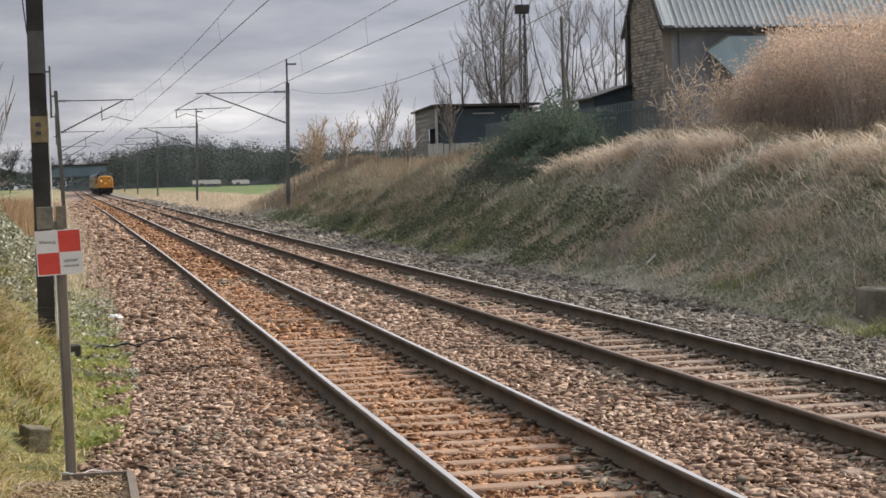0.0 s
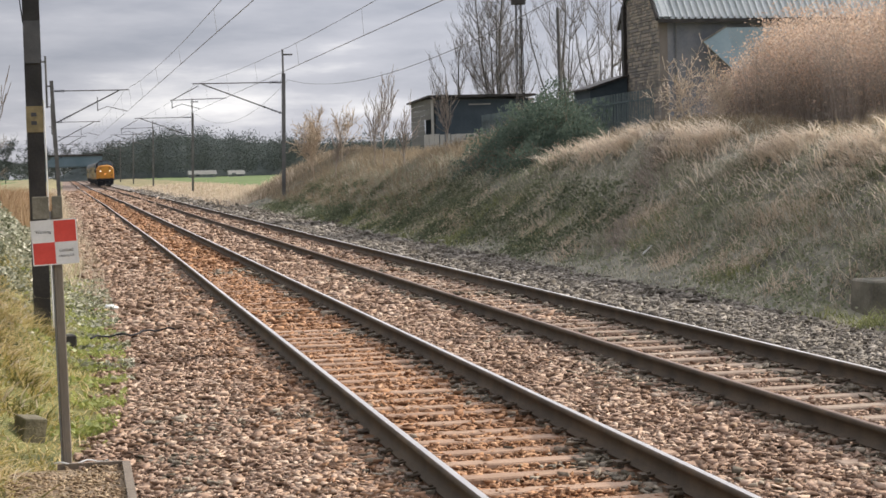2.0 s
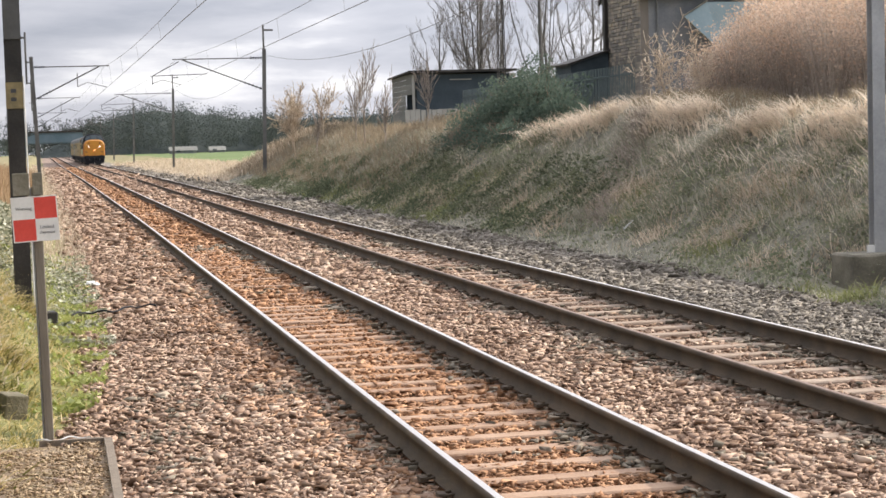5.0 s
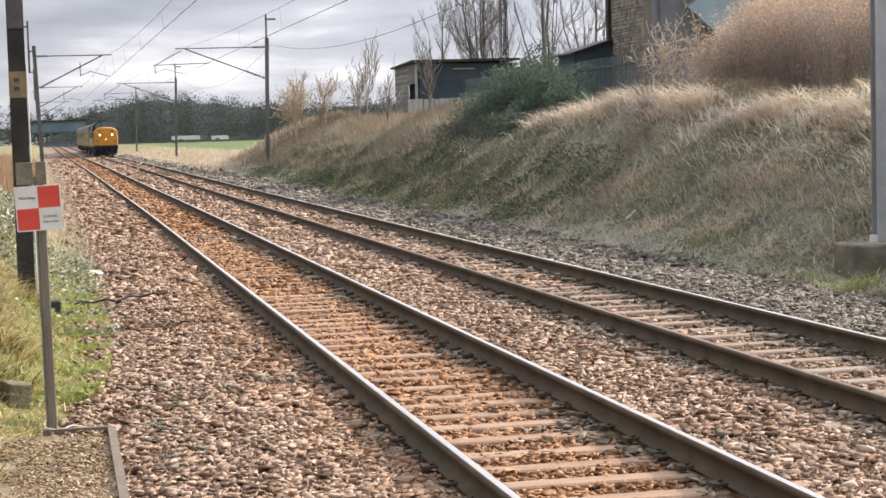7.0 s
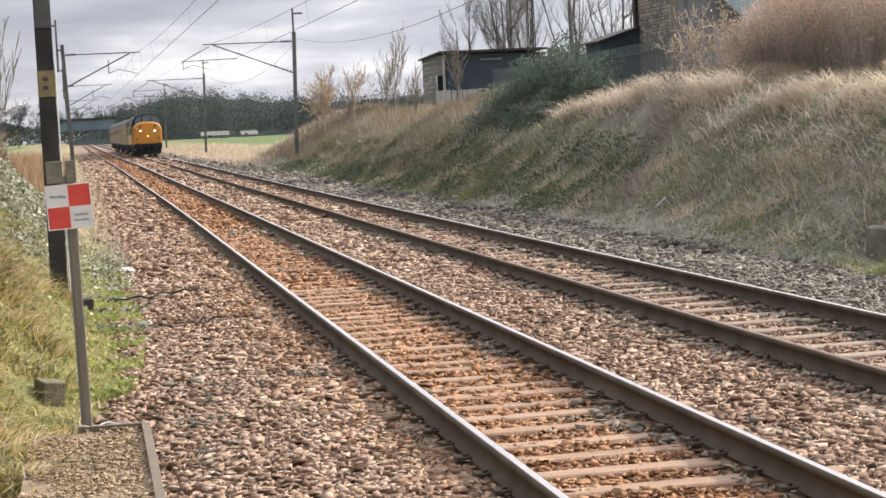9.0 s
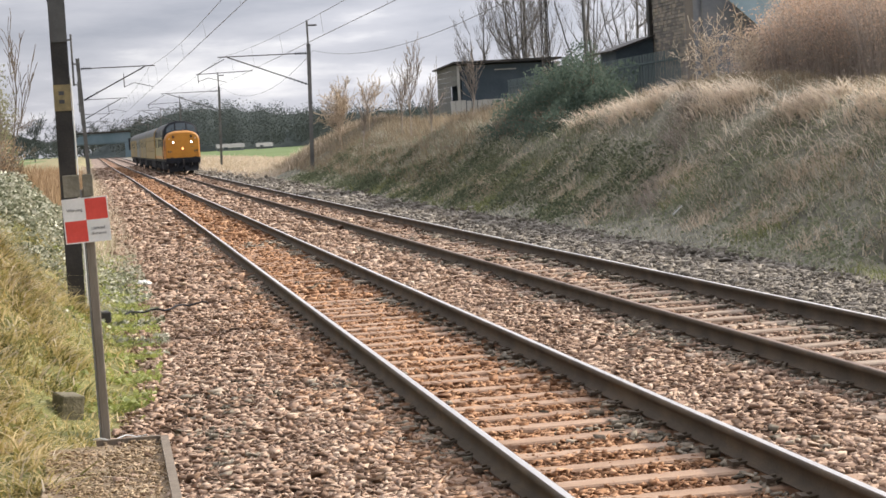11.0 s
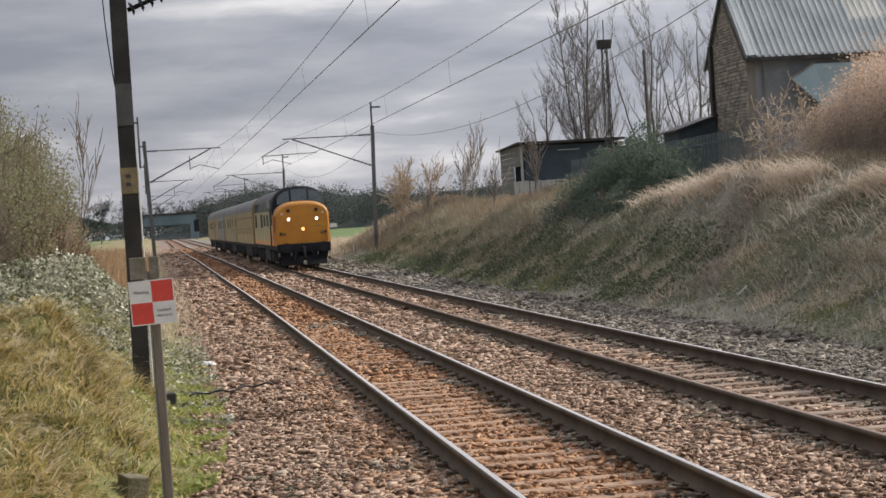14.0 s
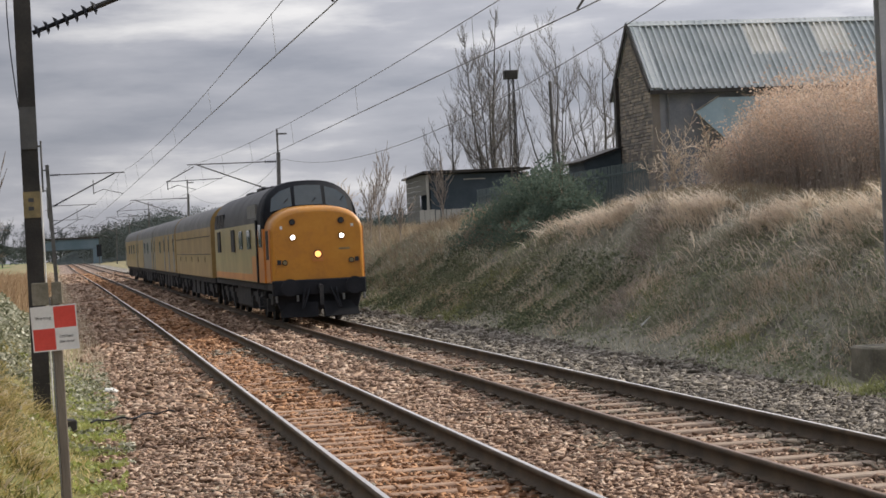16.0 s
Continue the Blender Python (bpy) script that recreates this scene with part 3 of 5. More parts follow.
    tube(bm, (dx, y, max(on_strut.z, kz) + 0.25), (dx, y, kz + (0.6 if arm else 0.05)), 0.025)
    rd = 1 if side < 0 and not arm else side
    tube(bm, (dx, y, kz + (0.65 if arm else 0.1)), (dx + rd * 0.55, y, kz + (0.5 if arm else 0.30)), 0.018)
    tube(bm, (dx + rd * 0.55, y, kz + (0.5 if arm else 0.30)), (kx, y, kz + 0.02), 0.018)
    part("cantilever", bm, M_STEEL if banded else M_MAST, mast)
    for p, q in ((a1, a1.lerp(a2, .14)), (b1, b1.lerp(b2, .24))):
        bm = bmesh.new()
        insulator(bm, p, q, 7 if banded else 5)
        part("insulator", bm, M_BLACK, mast)
    # upper extension with return wire bracket
    if not banded:
        bm = bmesh.new()
        ex = on(top) - side * (-0.02 if side < 0 else 0.28)
        tube(bm, (ex, y, top - 1.5), (ex, y, top + 1.35), 0.055)
        tube(bm, (ex, y, top - 0.3), (on(top - .3), y, top - .3), 0.04)
        tube(bm, (ex - 0.45 * (side > 0), y, top + 1.05), (ex + 0.55 * (side < 0), y, top + 1.05), 0.05)
        part("extension", bm, M_MAST, mast)
    if base:
        bm = bmesh.new()
        box(bm, (x - 0.2, y - .1, z0 - 0.44), (0.8, 0.8, 1.2))
        bevel(bm, 0.03)
        part("footing", bm, M_CONC, mast, "mossy concrete footing block")
        bm = bmesh.new()
        box(bm, (x - .32, y - .45, z0 + 0.24), (0.1, 0.06, 0.1))
        part("terminal", bm, M_LITTER, mast)
    return mast


SPANS = (24.6, 104.0, 172.0, 240.0, 305.0, 370.0)
# per pair: left mast x, right mast x, contact and catenary heights
LX, RX = (-0.505, -0.98, -1.6, -2.3, -2.8, -3.4), (11.52, 11.45, 10.5, 9.6, 9.0, 8.4)
LW = ((3.55, 6.10, 3.6, 5.30), (2.75, 6.85, 2.85, 5.65), (2.0, 7.2, 2.1, 5.9), (1.1, 7.4, 1.2, 6.1), (.6, 7.6, .7, 6.3), (0, 7.8, .1, 6.5))
RW = ((7.0, 5.92, 7.0, 5.12), (6.75, 7.12, 6.9, 5.7), (5.6, 7.4, 5.7, 5.95), (4.6, 7.5, 4.7, 6.1), (4.1, 7.6, 4.2, 6.3), (3.4, 7.8, 3.5, 6.5))
for i, y in enumerate(SPANS):
    zb = float(course_z(y))
    build_mast(LX[i], y, 1, zb - 0.3, 9.0 if i == 0 else 7.3 + zb * 0.6, TRACK[0], -0.12 if i == 0 else -1.8, LW[i], 0.215 if i == 0 else 0.2, banded=i == 0, arm=(5.0, 6.45) if i == 0 else None)
    build_mast(RX[i], y, -1, 0.06 if i == 0 else zb + 0.1, 8.6 if i == 0 else 7.5 + zb * 0.6, TRACK[1], 1.6 if i else 0.3, RW[i], 0.19 if i == 0 else 0.2, base=i == 0, arm=(5.45, 8.1) if i == 0 else None)


def polyline(name, pts, r, label):
    cu = bpy.data.curves.new(name, "CURVE")
    cu.dimensions, cu.bevel_depth, cu.bevel_resolution = "3D", r, 1
    sp = cu.splines.new("POLY")
    sp.points.add(len(pts) - 1)
    for p, q in zip(sp.points, pts):
        p.co = (*q, 1)
    cu.materials.append(M_WIRE)
    return new(name, cu)


def build_wires():
    for W, sagged, X in ((LW, 0.75, "near"), (RW, 0.65, "far")):
        ole = thing("overhead_line", "thin catenary and contact wires with droppers", "overhead wire", "overhead wires")
        pts_c, pts_k = [], []
        rows = [(-45.0, (W[0][0], W[0][1] + .1, W[0][2], W[0][3] - .1))] + list(zip(SPANS, W))
        for (ya, wa), (yb, wb) in zip(rows[:-1], rows[1:]):
            for i in range(24):
                t = i / 24
                y = ya + (yb - ya) * t
                c = (wa[0] + (wb[0] - wa[0]) * t, y, wa[1] + (wb[1] - wa[1]) * t - sagged * 4 * t * (1 - t) * (0.35 if ya < 0 else 0.6 if ya < 60 else 0.35))
                k = (wa[2] + (wb[2] - wa[2]) * t, y, wa[3] + (wb[3] - wa[3]) * t)
                pts_c.append(c)
                pts_k.append(k)
                if i % 4 == 2 and 5 < y < 200:
                    bm = bmesh.new()
                    tube(bm, c, k, 0.0045, n=5)
                    part("dropper", bm, M_WIRE, ole)
        polyline("catenary_wire", pts_c, 0.0075, "").parent = ole
        polyline("contact_wire", pts_k, 0.0095, "").parent = ole
    ret = thing("return_wire", "slack return wire between mast heads", "overhead wire", "overhead wires")
    heads = [(12.2, -45.0, 7.2), (11.2, 24.6, 7.0), (11.9, 104.0, 7.25), (11.0, 172.0, 7.7), (10.0, 240.0, 8.0)]
    pts = []
    for a, b in zip(heads[:-1], heads[1:]):
        for i in range(24):
            t = i / 24
            pts.append(tuple(a[j] + (b[j] - a[j]) * t - (1.55 * 4 * t * (1 - t) if j == 2 else 0) for j in range(3)))
    polyline("wire", pts, 0.010, "").parent = ret


build_wires()


# ---- warning sign on its post ----
def text_part(name, words, size, m, mat, parent):
    cu = bpy.data.curves.new(name, "FONT")
    cu.body, cu.size, cu.align_x, cu.align_y, cu.extrude = words, size, "CENTER", "CENTER", 0.0008
    tmp = bpy.data.objects.new(name, cu)
    scene.collection.objects.link(tmp)
    me = bpy.data.meshes.new_from_object(tmp.evaluated_get(bpy.context.evaluated_depsgraph_get()))
    bpy.data.objects.remove(tmp)
    me.materials.append(mat)
    ob = new(name, me)
    ob.matrix_basis = m
    ob.parent = parent
    return ob


def build_sign():
    s = thing("warning_sign", "red and white quartered limited clearance sign on post", "sign", m=pose(-0.151, 14.2, -0.24, 0, -0.7, 0))
    bm = bmesh.new()
    box(bm, (0.008, 0, 0.98), (0.068, 0.06, 1.98))
    bevel(bm, 0.006)
    part("post", bm, M_DARKWOOD, s, "dark weathered post")
    bm = bmesh.new()
    box(bm, (-0.033, -0.006, 0.98), (0.012, 0.05, 1.96))
    part("edge_strip", bm, M_GALV, s, "thin pale strip along the post")
    for cx, w in ((-0.100, 0.124), (0.022, 0.076)):
        bm = bmesh.new()
        box(bm, (cx, -0.038, 1.99), (w, 0.012, 0.17))
        bevel(bm, 0.004)
        part("plate", bm, M_CONC, s, "grey weathered backing plate")
    face = pose(-0.008, -0.05, 1.728, 0, -1.8, 0)
    w = 0.162
    for cx, cz, mat in ((-w / 2, w / 2, M_WHITE), (w / 2, w / 2, M_RED), (-w / 2, -w / 2, M_RED), (w / 2, -w / 2, M_WHITE)):
        bm = bmesh.new()
        box(bm, (0, 0, 0), (w, 0.006, w))
        panel = part("panel", bm, mat, s, "white panel" if mat is M_WHITE else "red panel")
        panel.matrix_basis = face @ pose(cx, 0, cz)
    bm = bmesh.new()
    for cx, cz, sx, sz in ((0, w + .004, 2 * w + .016, .008), (0, -w - .004, 2 * w + .016, .008), (-w - .004, 0, .008, 2 * w), (w + .004, 0, .008, 2 * w)):
        box(bm, (cx, 0, cz), (sx, 0.008, sz))
    part("rim", bm, M_WHITE, s, "thin white rim").matrix_basis = face
    text_part("lettering", "Warning", 0.034, face @ pose(-w / 2, -0.0045, w / 2, 90), M_INK, s)
    text_part("lettering", "Limited", 0.034, face @ pose(w / 2, -0.0045, -w / 2 + 0.016, 90), M_INK, s)
    text_part("lettering", "clearance", 0.030, face @ pose(w / 2, -0.0045, -w / 2 - 0.024, 90), M_INK, s)


build_sign()


# ---- the train ----
def profile(w, zb, zs, zt, n=9):
    p = [(-w, zb), (-w, (zb + zs) / 2), (-w, zs)]
    for i in range(1, 2 * n):
        a = math.pi - math.pi * i / (2 * n)
        p.append((w * math.copysign(abs(math.cos(a)) ** 0.72, math.cos(a)), zs + (zt - zs) * math.sin(a) ** 0.9))
    return p + [(w, zs), (w, (zb + zs) / 2), (w, zb)]


def loft(bm, rings, cap0=True, cap1=True, lo=None, hi=None):
    """Rings of (y, profile); lo, hi: take only those points of the profile."""
    R = []
    for y, p in rings:
        R.append([bm.verts.new((q[0], q[2] if len(q) > 2 else y, q[1])) for q in p[lo:hi]])
    for a, b in zip(R[:-1], R[1:]):
        for i in range(len(a) - 1):
            bm.faces.new((a[i], b[i], b[i + 1], a[i + 1]))
    if cap0:
        bm.faces.new(R[0])
    if cap1:
        bm.faces.new(list(reversed(R[-1])))
    return R


def bogie(parent, y, axles, r, gauge=0.75):
    b = bmesh.new()
    span = (max(axles) - min(axles)) + 1.5
    for sx in (-1, 1):
        box(b, (sx * 1.08, y, 0.66), (0.12, span, 0.30))
        for a in axles:
            box(b, (sx * 1.12, y + a, 0.5), (0.2, 0.32, 0.36))
            box(b, (sx * 1.13, y + a + 0.5, 0.68), (0.16, 0.3, 0.42))
    box(b, (0, y, 0.7), (2.0, 1.2, 0.3))
    fr = part("bogie", b, M_UNDER, parent)
    for a in axles:
        b = bmesh.new()
        for sx in (-1, 1):
            tube(b, (sx * (gauge - 0.07), y + a, r), (sx * (gauge + 0.06), y + a, r), r, n=24)
        tube(b, (-gauge, y + a, r), (gauge, y + a, r), 0.09)
        part("wheelset", b, M_UNDER, fr)


def side_box(parent, name, mat, y, z, sy, sz, sx=1.35, thick=0.03, label=""):
    for s in (-1, 1):
        b = bmesh.new()
        box(b, (s * sx, y, z), (thick, sy, sz))
        part(name, b, mat, parent, label)


def build_locomotive():
    t = thing("diesel_locomotive", "orange-yellow nosed diesel locomotive with lit headlights", "locomotive")
    W = 1.33
    main = profile(W, 1.12, 2.80, 3.90)
    n = len(main)
    # body side with roof on top
    for lo, hi, name, mat in ((0, 3, "body_side", M_PALEY), (n - 3, n, "body_side", M_PALEY), (2, n - 2, "roof", M_LOCOROOF)):
        bm = bmesh.new()
        loft(bm, [(2.95, main), (17.3, main)], False, False, lo, hi)
        part(name, bm, mat, t, smooth=True)
    bm = bmesh.new()
    loft(bm, [(17.3, main), (17.302, main)])
    part("rear_bulkhead", bm, M_BLACK, t)
    # cab: dark surround, raked screens
    cab = profile(W, 2.55, 2.82, 3.93)
    cab_f = [(x, z, 1.50 + 0.42 * smooth(2.7, 3.9, z)) for x, z in profile(W - 0.04, 2.55, 2.80, 3.91)]
    bm = bmesh.new()
    loft(bm, [(1.5, [(x, z, float(y)) for x, z, y in cab_f]), (2.95, cab)])
    part("cab", bm, M_BLACK, t, "black cab surround", True)
    lower = [(-W, 1.12), (-W, 2.6), (W, 2.6), (W, 1.12)]
    bm = bmesh.new()
    loft(bm, [(1.45, lower), (2.95, lower)])
    part("cab_side", bm, M_ORANGE, t, "orange cab side")
    # nose
    def nose(y, w, zs, zt):
        return y, profile(w, 1.12, zs, zt)
    bm = bmesh.new()
    rings = [nose(0.30, 1.17, 2.42, 3.00), nose(0.325, 1.21, 2.46, 3.06), nose(0.39, 1.24, 2.49, 3.12), nose(0.60, 1.255, 2.51, 3.16), nose(1.5, 1.28, 2.54, 3.20)]
    loft(bm, rings)
    ns = part("nose", bm, M_YELLOW, t, "bright yellow nose end")
    for p in ns.data.polygons:
        p.use_smooth = len(p.vertices) == 4
    side_box(t, "nose_side_panel", M_ORANGE, 0.96, 1.86, 1.0, 1.42, 1.265, 0.03, "orange nose side")
    side_box(t, "nose_grille", M_UNDER, 0.92, 2.15, 0.56, 0.78, 1.275, 0.03, "dark nose side grille")
    # three screens, laid on the raked front
    for pts in ([(-1.08, 3.06), (-0.47, 3.21), (-0.47, 3.73), (-0.80, 3.62), (-1.03, 3.42)], [(-0.38, 3.22), (0.38, 3.22), (0.37, 3.76), (0, 3.78), (-0.37, 3.76)],
                [(0.47, 3.21), (1.08, 3.06), (1.03, 3.42), (0.80, 3.62), (0.47, 3.73)]):
        bm = bmesh.new()
        xm, zb = sum(p[0] for p in pts) / 5, [3.12]
        vs = [bm.verts.new((x, 1.47 + 0.42 * float(smooth(2.7, 3.9, z)) - 0.015, z)) for x, z in pts]
        f = bm.faces.new(vs)
        r = bmesh.ops.extrude_face_region(bm, geom=[f])
        for v in r["geom"]:
            if isinstance(v, bmesh.types.BMVert):
                v.co.y += 0.03
        part("windscreen", bm, M_GLASS, t, "tinted cab window")
        bm = bmesh.new()
        tube(bm, (xm - 0.05, 1.45 + .2, zb[0] + .02), (xm + 0.2, 1.68, 3.42), 0.012)
        part("wiper", bm, M_BLACK, t)
    # lamps
    def lamp(x, z, r, mat, name, label, y=0.29):
        bm = bmesh.new()
        tube(bm, (x, y - 0.035, z), (x, y + 0.05, z), r * 1.35, n=20)
        ring = part(name, bm, M_BLACK, t)
        bm = bmesh.new()
        tube(bm, (x, y - 0.045, z), (x, y - 0.03, z), r, n=20)
        part("lens", bm, mat, ring, label)
    for sx in (-1, 1):
        lamp(sx * 0.66, 2.33, 0.062, M_LAMP, "headlight", "lit white headlight")
        lamp(sx * 0.66, 2.74, 0.062, M_UNDER, "headlight", "unlit round lamp")
        lamp(sx * 0.90, 1.66, 0.055, M_YBAND, "marker_light", "unlit marker light")
        bm = bmesh.new()
        box(bm, (sx * 0.96, 0.295, 2.60), (0.07, 0.02, 0.08))
        part("lamp_bracket", bm, M_WHITE, t)
        bm = bmesh.new()
        tube(bm, (sx * 1.12, 0.28, 1.4), (sx * 1.14, 0.30, 1.9), 0.014)
        part("handrail", bm, M_YELLOW, t)
        bm = bmesh.new()
        box(bm, (sx * 1.05, 0.28, 1.68), (0.1, 0.04, 0.12))
        part("socket", bm, M_UNDER, t)
        bm = bmesh.new()
        tube(bm, (sx * 0.865, 0.22, 1.0), (sx * 0.865, -0.28, 1.0), 0.10, n=14)
        tube(bm, (sx * 0.865, -0.28, 1.0), (sx * 0.865, -0.33, 1.0), 0.235, n=20)
        part("buffer", bm, M_BLACK, t)
        bm = bmesh.new()
        for i, (a, b) in enumerate(((0.28, 0.5), (0.42, .52))):
            tube(bm, (sx * a, 0.15, 0.95), (sx * b, 0.0, 0.42), 0.03)
        part("brake_hose", bm, M_BLACK, t)
    lamp(0, 1.86, 0.085, M_LAMPW, "headlight", "lit centre light")
    bm = bmesh.new()
    box(bm, (0, 0.285, 1.80), (0.3, 0.03, 0.28))
    part("lamp_housing", bm, M_ORANGE, t)
    bm = bmesh.new()
    box(bm, (0.72, 0.288, 1.98), (0.30, 0.006, 0.05))
    part("number_bar", bm, M_YBAND, t)
    # buffer beam, valance, coupling, ploughs
    bm = bmesh.new()
    box(bm, (0, 0.32, 0.98), (2.52, 0.3, 0.42))
    bevel(bm, 0.03)
    part("buffer_beam", bm, M_BLACK, t)
    bm = bmesh.new()
    for sx in (-1, 1):
        box(bm, (sx * 0.56, 0.3, 0.38), (1.02, 0.07, 0.40), Matrix.Rotation(radians(sx * 18), 4, "Z") @ Matrix.Rotation(radians(-14), 4, "X"))
    part("snowplough", bm, M_BLACK, t)
    bm = bmesh.new()
    box(bm, (0, 0.52, 0.60), (2.36, 0.22, 0.46))
    for v in bm.verts:
        if v.co.z < 0.5:
            v.co.x *= 0.9
    bevel(bm, 0.03)
    part("valance", bm, M_BLACK, t, "dark valance below the buffer beam")
    for sx in (-1, 1):
        for q in (0.62, 1.18):
            bm = bmesh.new()
            tube(bm, (sx * q, 0.12, 0.78), (sx * q, 0.10, 0.62), 0.035, n=8)
            part("hose_end", bm, M_GALV, t)
        bm = bmesh.new()
        for z in (0.45, 0.75):
            box(bm, (sx * 1.26, 2.6, z), (0.14, 0.42, 0.03))
        box(bm, (sx * 1.24, 2.41, 0.75), (0.03, 0.03, 0.7))
        box(bm, (sx * 1.24, 2.79, 0.75), (0.03, 0.03, 0.7))
        part("cab_step", bm, M_UNDER, t)
    bm = bmesh.new()
    tube(bm, (0, 0.2, 1.0), (0, -0.12, 0.98), 0.07)
    box(bm, (0, -0.1, 0.75), (0.1, 0.06, 0.5))
    part("coupling", bm, M_UNDER, t)
    bm = bmesh.new()
    box(bm, (0, 9.3, 1.02), (2.5, 17.6, 0.2))
    part("underframe", bm, M_UNDER, t)
    bm = bmesh.new()
    box(bm, (0, 9.2, 0.62), (2.3, 4.6, 0.7))
    bevel(bm, 0.08)
    part("fuel_tank", bm, M_UNDER, t)
    bogie(t, 4.2, (-2.05, 0, 2.05), 0.57)
    bogie(t, 14.2, (-2.05, 0, 2.05), 0.57)
    # sides: cab window and door, grilles, engine-room windows
    side_box(t, "cab_window", M_GLASS, 2.05, 2.42, 0.62, 0.62)
    side_box(t, "cab_door", M_BLACK, 2.98, 2.0, 0.30, 1.75)
    side_box(t, "side_band", M_ORANGE, 10.3, 1.24, 13.4, 0.20, 1.335, 0.02, "orange band along the sole bar")
    side_box(t, "cab_stripe", M_ORANGE, 3.9, 1.5, 1.2, 0.72, 1.338, 0.02)
    for y in (5.2, 7.6):
        side_box(t, "side_window", M_GLASS, y, 2.35, 0.9, 0.55, label="dark body side window")
    for y in (10.2, 15.4):
        side_box(t, "side_grille", M_UNDER, y, 2.35, 1.1, 0.7, label="dark louvred grille")
    for y in (14.0, 15.2, 16.4):
        side_box(t, "roof_grille", M_UNDER, y, 3.05, 0.9, 0.45, 1.30, 0.06, "dark cantrail grille")
    side_box(t, "roof_panel", M_GALV, 4.4, 3.08, 2.4, 0.5, 1.295, 0.05, "pale grey cantrail panel")
    for y, h in ((6.5, 0.08), (9.0, 0.14), (12.5, 0.1)):
        bm = bmesh.new()
        box(bm, (0, y, 3.86 + h / 2 - .03), (1.1, 1.6, h))
        bevel(bm, 0.03)
        part("roof_hatch", bm, M_UNDER, t)
    return t


def build_coach(name, label, body, length=20.0, doors=(), windows=(), panels=()):
    t = thing(name, label, "railway coach", "coaches behind the locomotive")
    pr = profile(1.36, 1.08, 2.95, 3.80)
    n = len(pr)
    for lo, hi, nm, mat in ((0, 3, "body_side", body), (n - 3, n, "body_side", body), (2, n - 2, "roof", M_ROOF)):
        bm = bmesh.new()
        loft(bm, [(0, pr), (length, pr)], False, False, lo, hi)
        part(nm, bm, mat, t, smooth=True)
    for y in (0, length):
        bm = bmesh.new()
        loft(bm, [(y - 0.001, pr), (y + 0.001, pr)])
        part("end_wall", bm, body, t)
        bm = bmesh.new()
        box(bm, (0, y, 2.1), (1.0, 0.5, 2.1))
        part("gangway", bm, M_BLACK, t)
    bm = bmesh.new()
    box(bm, (0, length / 2, 0.98), (2.5, length - 0.2, 0.2))
    part("underframe", bm, M_UNDER, t)
    for y in (length * .38, length * .5, length * .62):
        bm = bmesh.new()
        box(bm, (0, y, 0.62), (2.3, 1.7, 0.6))
        part("equipment_box", bm, M_UNDER, t)
    bogie(t, 3.0, (-1.3, 1.3), 0.46)
    bogie(t, length - 3.0, (-1.3, 1.3), 0.46)
    for y in doors:
        side_box(t, "door", M_COACHY if body is not M_COACHY else M_COACHG, y, 2.0, 0.9, 1.8, 1.362, 0.02)
        side_box(t, "door_window", M_GLASS, y, 2.4, 0.42, 0.6, 1.37, 0.02)
    for y in windows:
        side_box(t, "window", M_GLASS, y, 2.35, 1.1, 0.62, 1.365, 0.02)
    for y, z, sy, sz, mat in panels:
        side_box(t, "body_panel", mat, y, z, sy, sz, 1.366, 0.02)
    return t


loco = build_locomotive()
van = build_coach("inspection_coach", "plain yellow inspection coach with riveted panel lines", M_COACHY, 20.0, (), (), [(10, 2.62, 19, .03, M_UNDER), (10, 1.95, 19, .02, M_UNDER)] + [(y, 1.75, .09, .2, M_UNDER) for y in (3, 6.5, 10, 13.5, 17)])
coach_a = build_coach("inspection_coach", "yellow inspection coach with tall dark-framed doors", M_COACHY, 20.0, (1.4, 5.2, 9.0, 18.6), (13.0,))
coach_b = build_coach("inspection_coach", "grey-sided inspection coach with few windows", M_COACHG, 20.0, (1.2, 18.8), (6, 10, 14), [(15.2, 2, 6.5, 1.8, M_COACHY)])
coach_c = build_coach("inspection_coach", "yellow end coach of inspection train", M_COACHY, 20.0, (1.2, 18.8), (5, 9, 13))
TRAIN = ((loco, 0.0, 18.2), (van, 18.7, 20.0), (coach_a, 39.3, 20.0), (coach_b, 59.9, 20.0), (coach_c, 80.5, 20.0))
FRONT = ((0, 311.0), (4, 249.0), (7.5, 194.0), (9, 170.0), (11.5, 129.0), (12.5, 112.0), (13.5, 94.8), (14.5, 77.3), (15.5, 58.4), (16, 48.7))


def build_rows(offset, length):
    rows = []
    for t in np.arange(0, 16.01, 0.5):
        y = float(np.interp(t, [f[0] for f in FRONT], [f[1] for f in FRONT])) + offset
        a, b = y + length * .2, y + length * .8
        ax, bx, az, bz = (float(f(q)) for f, q in ((course_x, a), (course_x, b), (course_z, a), (course_z, b)))
        k, kz = (bx - ax) / (b - a), (bz - az) / (b - a)
        rows.append((float(t), pose(TRACK[1] + ax - k * length * .2, y, az - kz * length * .2, math.degrees(math.atan(kz)), 0, -math.degrees(math.atan(k)))))
    return rows


